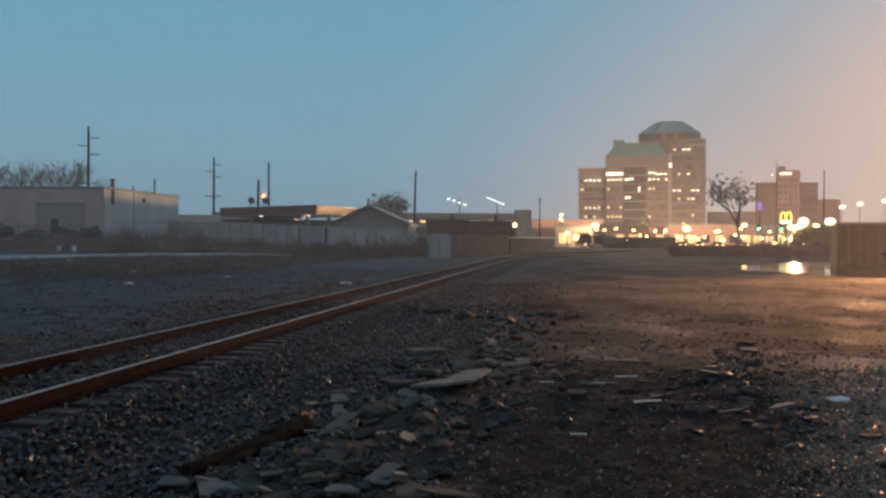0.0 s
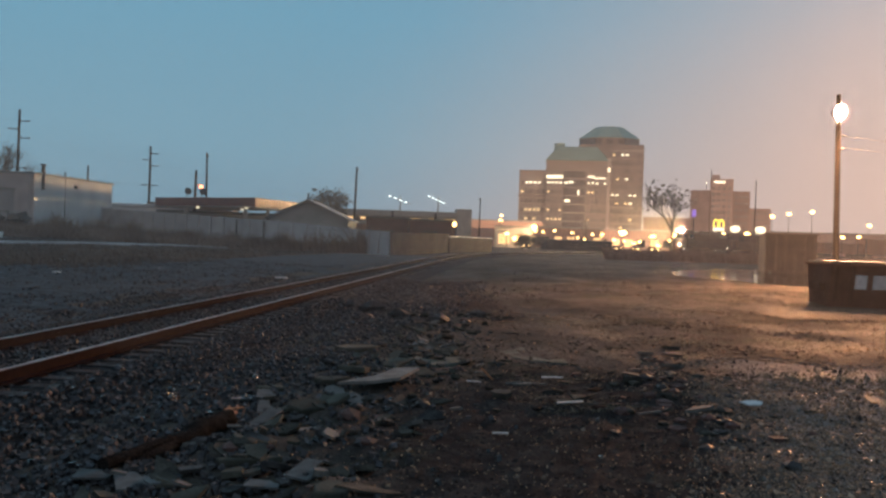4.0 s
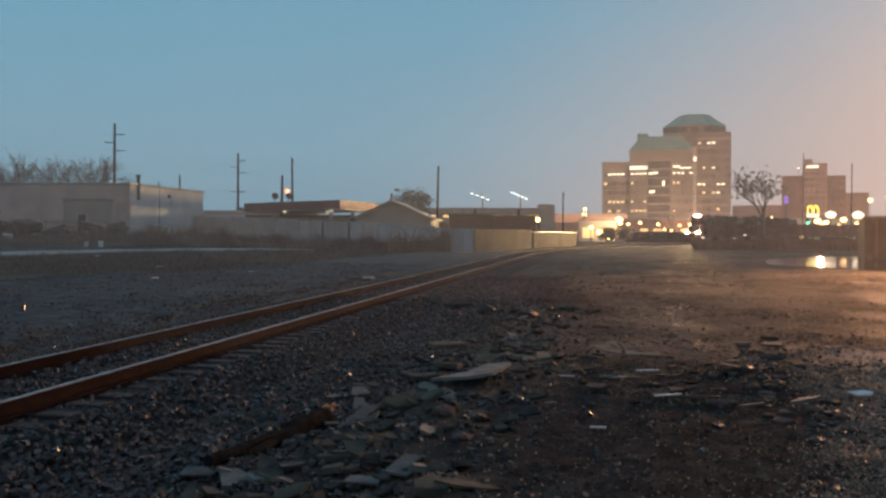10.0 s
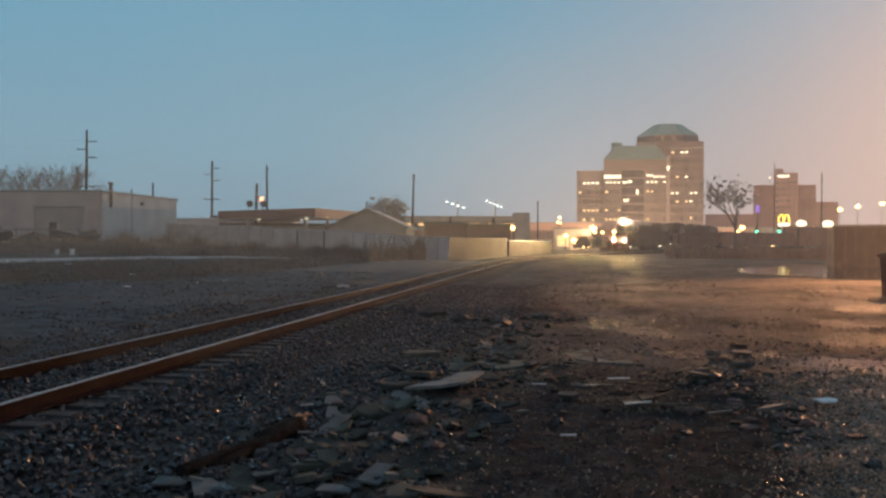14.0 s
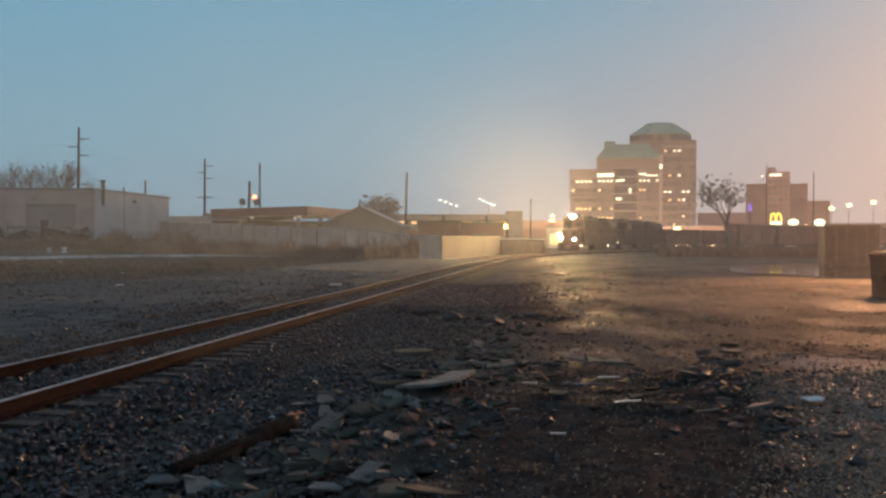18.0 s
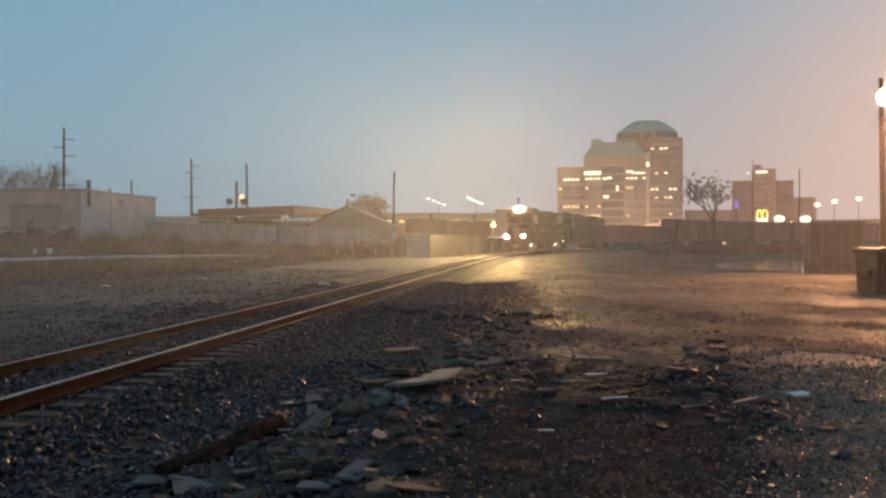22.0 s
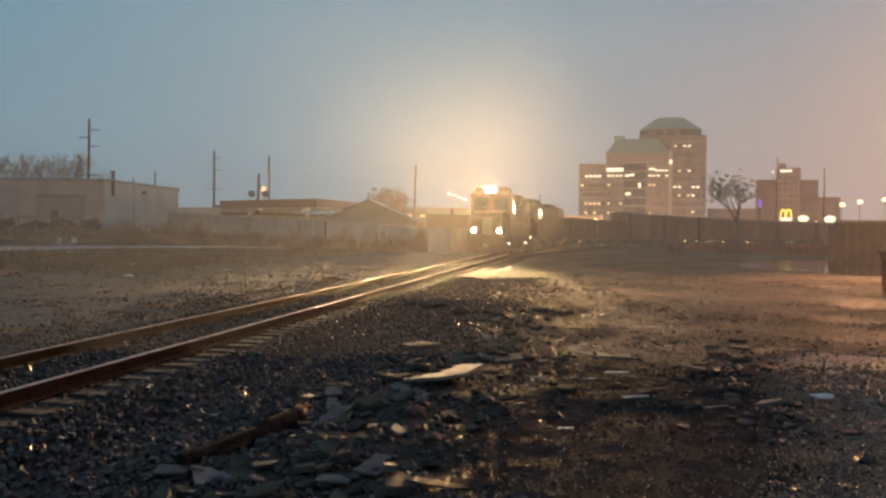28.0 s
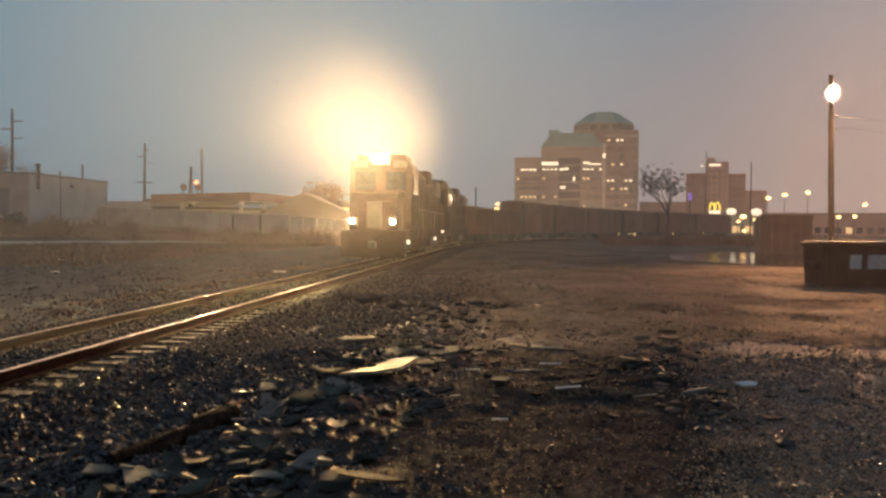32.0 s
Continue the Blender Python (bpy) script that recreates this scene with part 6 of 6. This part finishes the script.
# ---- mist and glare veils ----
def mist_mat(spacing, top):
    """Sheet for mist and lens glare: nearly clear, it scatters a little of whatever lamp or sky shines on it; thinner
    with height.
    """
    m = bpy.data.materials.new("glare_veil")
    m.use_nodes = True
    nt = m.node_tree
    nt.nodes.clear()
    tc = nt.nodes.new("ShaderNodeTexCoord")
    sep = nt.nodes.new("ShaderNodeSeparateXYZ")
    nt.links.new(tc.outputs["Object"], sep.inputs[0])
    n = nt.nodes.new("ShaderNodeTexNoise")
    n.inputs["Scale"].default_value, n.inputs["Detail"].default_value = 0.06, 4
    nt.links.new(tc.outputs["Object"], n.inputs["Vector"])
    dens = nt.nodes.new("ShaderNodeMapRange")
    dens.inputs["From Min"].default_value, dens.inputs["From Max"].default_value = 0.3, 0.7
    dens.inputs["To Min"].default_value, dens.inputs["To Max"].default_value = 0.7 * MIST * spacing, 1.3 * MIST * spacing
    nt.links.new(n.outputs["Fac"], dens.inputs["Value"])
    thin = nt.nodes.new("ShaderNodeMapRange")
    thin.interpolation_type = "SMOOTHSTEP"
    thin.inputs["From Min"].default_value, thin.inputs["From Max"].default_value = 4.0, top
    thin.inputs["To Min"].default_value, thin.inputs["To Max"].default_value = 1.0, 0.0
    nt.links.new(sep.outputs["Z"], thin.inputs["Value"])
    k = nt.nodes.new("ShaderNodeMath")
    k.operation = "MULTIPLY"
    nt.links.new(dens.outputs[0], k.inputs[0])
    nt.links.new(thin.outputs[0], k.inputs[1])
    clear = nt.nodes.new("ShaderNodeBsdfTransparent")
    fwd = nt.nodes.new("ShaderNodeBsdfTranslucent")
    back = nt.nodes.new("ShaderNodeBsdfDiffuse")
    for b in (fwd, back):
        b.inputs["Color"].default_value = (0.95, 0.95, 0.95, 1)
    drop = nt.nodes.new("ShaderNodeMixShader")
    drop.inputs[0].default_value = 0.35
    nt.links.new(fwd.outputs[0], drop.inputs[1])
    nt.links.new(back.outputs[0], drop.inputs[2])
    mix = nt.nodes.new("ShaderNodeMixShader")
    nt.links.new(k.outputs[0], mix.inputs[0])
    nt.links.new(clear.outputs[0], mix.inputs[1])
    nt.links.new(drop.outputs[0], mix.inputs[2])
    out = nt.nodes.new("ShaderNodeOutputMaterial")
    nt.links.new(mix.outputs[0], out.inputs[0])
    return m


MIST = 0.0011


def mist():
    """Billowing veils across the open land, added for mist, haze and headlight glare, each standing for the air about
    it.
    """
    # places tuned to the train's passing, so the glare halos stay even
    ys = (13.0, 24.0, 36.0, 50.0, 68.0, 99.0, 175.0)
    for i, y in enumerate(ys):
        spacing = (ys[min(i + 1, len(ys) - 1)] - ys[max(i - 1, 0)]) / 2
        nx, nz, half, top = 60, 12, 40 + 1.1 * y, 22 + 0.2 * y
        verts = []
        for a in range(nz + 1):
            for b in range(nx + 1):
                x, z = 0.2 * y - half + 2 * half * b / nx, -0.6 + (top + 1.6) * a / nz
                verts.append((x, 2.5 * noise.noise((x * 0.05, z * 0.08, y)), z))
        faces = [(a * (nx + 1) + b, a * (nx + 1) + b + 1, (a + 1) * (nx + 1) + b + 1, (a + 1) * (nx + 1) + b) for a in range(nz) for b in range(nx)]
        me = bpy.data.meshes.new("mist")
        me.from_pydata(verts, [], faces)
        # nearer veils made denser to strengthen the glare
        me.materials.append(mist_mat(spacing * (1.9 if y < 30 else 1.5 if y < 75 else 0.45), top))
        for p in me.polygons:
            p.use_smooth = True
        ob = new("mist", me)
        ob.location = (0, y, 0)
        tagged(ob, "thin veil standing in for mist and headlight glare over the tracks", "mist", kind="stuff")


mist()


# ---- the train ----
def wheelset(parent, y, name="wheel"):
    for s in (-1, 1):
        w = part(name, tube((s * 0.70, y, 0.5), (s * 0.82, y, 0.5), 0.5, 0.48, 18), M_DARK, parent)
        part("hub", tube((s * 0.82, y, 0.5), (s * 0.95, y, 0.5), 0.16, 0.13, 10), M_DARK, w)
    part("axle", tube((-0.7, y, 0.5), (0.7, y, 0.5), 0.09, 0.09, 8), M_DARK, parent)


def bogie(ob, y, axles, pitch):
    half = pitch * (axles - 1) / 2
    for s in (-1, 1):
        part("truck_frame", side_prism([(y - half - 0.7, 0.55), (y + half + 0.7, 0.55), (y + half + 0.6, 0.9), (y + half * 0.5, 1.0), (y - half * 0.5, 1.0), (y - half - 0.6, 0.9)], s * 1.0 - 0.08, s * 1.0 + 0.08), M_DARK, ob)
    for k in range(axles):
        wheelset(ob, y - half + k * pitch)


def ring(at, r0, r1, depth, seg=16):
    """A short open hood, pointing along y, added to narrow a lamp's beam."""
    bm = bmesh.new()
    x, y, z = at
    loops = [[bm.verts.new((x + r * math.cos(a), yy, z + r * math.sin(a))) for a in (2 * math.pi * k / seg for k in range(seg))] for r, yy in ((r0, y), (r0, y + depth), (r1, y + depth), (r1, y))]
    for i in range(4):
        p, q = loops[i], loops[(i + 1) % 4]
        for k in range(seg):
            bm.faces.new((p[k], p[(k + 1) % seg], q[(k + 1) % seg], q[k]))
    bmesh.ops.recalc_face_normals(bm, faces=bm.faces)
    return bm


def trough(at, r0, r1, depth, seg=8):
    """The lower half of a hood, pointing along y, added to keep the beam off the near ground."""
    bm = bmesh.new()
    x, y, z = at
    loops = [[bm.verts.new((x + r * math.cos(a), yy, z + r * math.sin(a))) for a in (math.radians(195 + 150 * k / seg) for k in range(seg + 1))] for r, yy in ((r0, y), (r0, y + depth), (r1, y + depth), (r1, y))]
    for i in range(4):
        p, q = loops[i], loops[(i + 1) % 4]
        for k in range(seg):
            bm.faces.new((p[k], p[k + 1], q[k + 1], q[k]))
    for k in (0, seg):
        bm.faces.new([loop[k] for loop in loops])
    bmesh.ops.recalc_face_normals(bm, faces=bm.faces)
    return bm


def locomotive(lit, label):
    ob = thing("locomotive", Matrix(), label, "locomotive", "locomotives")
    L = 11.0
    part("underframe", box(-1.5, 1.5, -L, L, 1.05, 1.5, 0.03), M_LOCO, ob)
    part("fuel_tank", prism([(-1.3, 0.55), (-1.0, 0.35), (1.0, 0.35), (1.3, 0.55), (1.3, 1.05), (-1.3, 1.05)], -3.0, 3.0), M_LOCO, ob)
    hood = part("long_hood", prism([(-1.25, 1.5), (1.25, 1.5), (1.25, 4.15), (0.95, 4.5), (-0.95, 4.5), (-1.25, 4.15)], -L + 1.0, 5.9), M_LOCO, ob)
    for k in range(10):
        for s in (-1, 1):
            part("hood_door", box(s * 1.25 - 0.02, s * 1.25 + 0.02, -9.2 + k * 1.4, -8.0 + k * 1.4, 1.8, 3.7), M_LOCO, hood)
    for k in range(3):
        f = part("radiator_fan", tube((0, -7.6 + k * 1.7, 4.5), (0, -7.6 + k * 1.7, 4.72), 0.7, 0.68, 18), M_DARK, ob)
    part("radiator", box(-1.36, 1.36, -9.0, -5.4, 3.5, 4.35, 0.04), M_DARK, ob)
    part("exhaust_stack", box(-0.3, 0.3, -0.2, 0.7, 4.5, 4.85, 0.03), M_DARK, ob)
    part("dynamic_brake_housing", box(-1.35, 1.35, -2.8, -0.6, 3.9, 4.66, 0.06), M_LOCO, ob)
    # cab
    cab = part("cab", prism([(-1.52, 1.5), (1.52, 1.5), (1.52, 4.25), (1.15, 4.72), (-1.15, 4.72), (-1.52, 4.25)], 5.9, 8.7), M_LOCO, ob)
    for s in (-1, 1):
        part("side_window", box(s * 1.53 - 0.02, s * 1.53 + 0.02, 6.5, 8.2, 3.1, 3.95), M_GLASS, cab)
        part("windshield", box(s * 0.75 - 0.5, s * 0.75 + 0.5, 8.7, 8.74, 3.25, 4.05), M_GLASS, cab)
    part("cab_roof", box(-1.2, 1.2, 5.8, 8.9, 4.72, 4.82, 0.04), M_LOCO, cab)
    nose = part("short_nose", side_prism([(8.7, 1.5), (10.6, 1.5), (10.65, 2.7), (10.4, 3.05), (8.7, 3.15)], -1.1, 1.1), M_LOCO, ob)
    part("nose_door", box(-0.35, 0.35, 10.62, 10.67, 1.6, 2.7), M_DARK, nose)
    for s in (-1, 1):
        part("number_board", box(s * 0.95 - 0.33, s * 0.95 + 0.33, 8.74, 8.8, 4.25, 4.55), M_DARK, cab)
    h = part("headlight_housing", box(-0.42, 0.42, 8.7, 8.92, 4.36, 4.82, 0.05), M_DARK, cab)
    if lit:
        for s in (-1, 1):
            part("headlight", tube((s * 0.2, 8.8, 4.6), (s * 0.2, 8.926, 4.6), 0.1, 0.1, 16), G_HEAD, cab, "glaring headlight lens")
            # unseen parts, added to shape the headlight beams
            part("headlight_hood", ring((s * 0.2, 8.93, 4.6), 0.125, 0.15, 0.26), M_DARK, cab)
            part("headlight_visor", trough((s * 0.2, 9.19, 4.6), 0.125, 0.15, 0.34), M_DARK, cab)
    for s in (-1, 1):
        d = part("ditch_light_housing", box(s * 0.92 - 0.2, s * 0.92 + 0.2, L - 0.05, L + 0.12, 1.66, 2.06, 0.03), M_DARK, ob)
        if lit:
            # unseen parts, added to shape the ditch light beams
            part("ditch_hood", ring((s * 0.92, L + 0.13, 1.86), 0.09, 0.115, 0.21), M_DARK, ob)
            part("ditch_visor", trough((s * 0.92, L + 0.34, 1.86), 0.09, 0.115, 0.3), M_DARK, ob)
            part("ditch_light", tube((s * 0.92, L + 0.02, 1.86), (s * 0.92, L + 0.126, 1.86), 0.07, 0.07, 14), G_DITCH, ob, "bright ditch light")
    for e in (-1, 1):
        part("pilot", box(-1.45, 1.45, e * L - 0.08, e * L + 0.08, 0.25, 1.5, 0.03), M_LOCO, ob)
        part("coupler", box(-0.18, 0.18, e * (L + 0.08) - 0.3, e * (L + 0.08) + 0.3, 0.7, 1.0, 0.04), M_DARK, ob)
    for s in (-1, 1):
        for k in range(8):
            part("handrail_post", tube((s * 1.46, -L + 0.4 + k * 2.3, 1.5), (s * 1.46, -L + 0.4 + k * 2.3, 2.5), 0.02, 0.02, 5), M_DARK, ob)
        part("handrail", tube((s * 1.46, -L + 0.4, 2.5), (s * 1.46, 5.8, 2.5), 0.02, 0.02, 5), M_DARK, ob)
        for e in (-1, 1):
            for k in range(3):
                part("step", box(s * 1.3 - 0.2, s * 1.3 + 0.2, e * (L - 0.35) - 0.25, e * (L - 0.35) + 0.25, 0.3 + k * 0.38, 0.34 + k * 0.38), M_DARK, ob)
        if lit:
            for y, z in ((L - 0.9, 0.95), (-3.6, 0.95), (-8.9, 1.4)):
                part("step_light", box(s * 1.52 - 0.03, s * 1.52 + 0.03, y - 0.09, y + 0.09, z - 0.06, z + 0.06), G_STEP, ob, "small white step light")
    part("air_horn", box(-0.3, 0.3, 6.3, 6.8, 4.82, 5.0, 0.03), M_DARK, cab)
    bogie(ob, 7.4, 3, 1.7)
    bogie(ob, -7.4, 3, 1.7)
    for o in ob.children_recursive:
        for v in o.data.vertices:
            if v.co.z > 1.52:
                v.co.z = 1.52 + (v.co.z - 1.52) * 1.1
    return ob


def gondola(label):
    ob = thing("gondola_car", Matrix(), label, "rail car", "freight cars")
    L = 7.7
    for s in (-1, 1):
        sd = part("side", box(s * 1.47 - 0.05, s * 1.47 + 0.05, -L, L, 1.05, 3.65), M_GOND, ob)
        for k in range(12):
            part("stake", box(s * 1.56 - 0.05, s * 1.56 + 0.05, -L + 0.3 + k * 1.28, -L + 0.45 + k * 1.28, 1.0, 3.6), M_GOND, sd)
        part("top_chord", box(s * 1.5 - 0.1, s * 1.5 + 0.1, -L, L, 3.65, 3.8, 0.02), M_GOND, ob)
    for e in (-1, 1):
        part("end", box(-1.42, 1.42, e * L - 0.06, e * L + 0.06, 1.05, 3.75), M_GOND, ob)
        part("coupler", box(-0.16, 0.16, e * (L + 0.35) - 0.35, e * (L + 0.35) + 0.35, 0.7, 0.98, 0.04), M_DARK, ob)
        bogie(ob, e * 5.6, 2, 1.75)
    part("floor", box(-1.42, 1.42, -L, L, 1.05, 1.2), M_GOND, ob)
    part("load", prism([(-1.4, 1.2), (1.4, 1.2), (1.4, 3.2), (0.5, 3.75), (-0.6, 3.65), (-1.4, 3.1)], -L + 0.3, L - 0.3), M_RUST, ob, "heaped scrap load")
    return ob


def boxcar(label, height, length, m):
    ob = thing("boxcar", Matrix(), label, "rail car", "freight cars")
    L = length / 2
    part("body", box(-1.5, 1.5, -L, L, 1.05, height - 0.25, 0.03), m, ob)
    part("roof", prism([(-1.55, height - 0.25), (1.55, height - 0.25), (1.3, height - 0.08), (0, height), (-1.3, height - 0.08)], -L - 0.05, L + 0.05), m, ob)
    for s in (-1, 1):
        part("door", box(s * 1.53 - 0.03, s * 1.53 + 0.03, -1.6, 1.6, 1.15, height - 0.4), m, ob)
        for k in range(int(length / 1.1)):
            y = -L + 0.5 + k * 1.1
            if abs(y) > 1.8:
                part("rib", box(s * 1.54 - 0.04, s * 1.54 + 0.04, y - 0.05, y + 0.05, 1.1, height - 0.3), m, ob)
        part("sill", box(s * 1.5 - 0.06, s * 1.5 + 0.06, -L, L, 0.85, 1.05), M_DARK, ob)
        part("ladder", box(s * 1.55 - 0.03, s * 1.55 + 0.03, L - 0.6, L - 0.1, 1.1, height - 0.5), M_DARK, ob)
    for e in (-1, 1):
        part("coupler", box(-0.16, 0.16, e * (L + 0.4) - 0.4, e * (L + 0.4) + 0.4, 0.7, 0.98, 0.04), M_DARK, ob)
        bogie(ob, e * (L - 2.2), 2, 1.75)
    return ob


lead = locomotive(True, "black freight locomotive with headlights blazing")
second = locomotive(False, "black trailing locomotive with dark lamps")
gond = gondola("grimy open gondola car with a scrap load")
cars = [boxcar("tall brown boxcar in a freight train", 5.4, 16.4, M_BOXCAR)]
# (car, length over couplers, half the distance of the trucks, turned about)
CONSIST = [(lead, 22.6, 7.4, False), (second, 22.6, 7.4, False), (gond, 16.4, 5.6, False), (copy_thing(gond, Matrix()), 16.4, 5.6, False), (cars[0], 17.4, 6.0, False)]
for k in range(5):
    CONSIST.append((copy_thing(cars[0], Matrix()), 17.4, 6.0, False))

SPEED, START = 5.66, 221.0


def motions():
    """The train rolls round the curve at a steady pace."""
    back = 0.0
    for c, length, half, turned in CONSIST:
        rows = []
        for k in range(33):
            s = START - SPEED * k + back + length / 2
            p0, h0 = on_line(s - half)
            p1, h1 = on_line(s + half)
            d = p0 - p1
            rz = math.degrees(math.atan2(-d.x, d.y)) + (180 if turned else 0)
            m = (p0 + p1) / 2
            rows.append((float(k), pose(m.x, m.y, RAIL_TOP, 0, 0, rz)))
        walk(c, rows)
        back += length


motions()
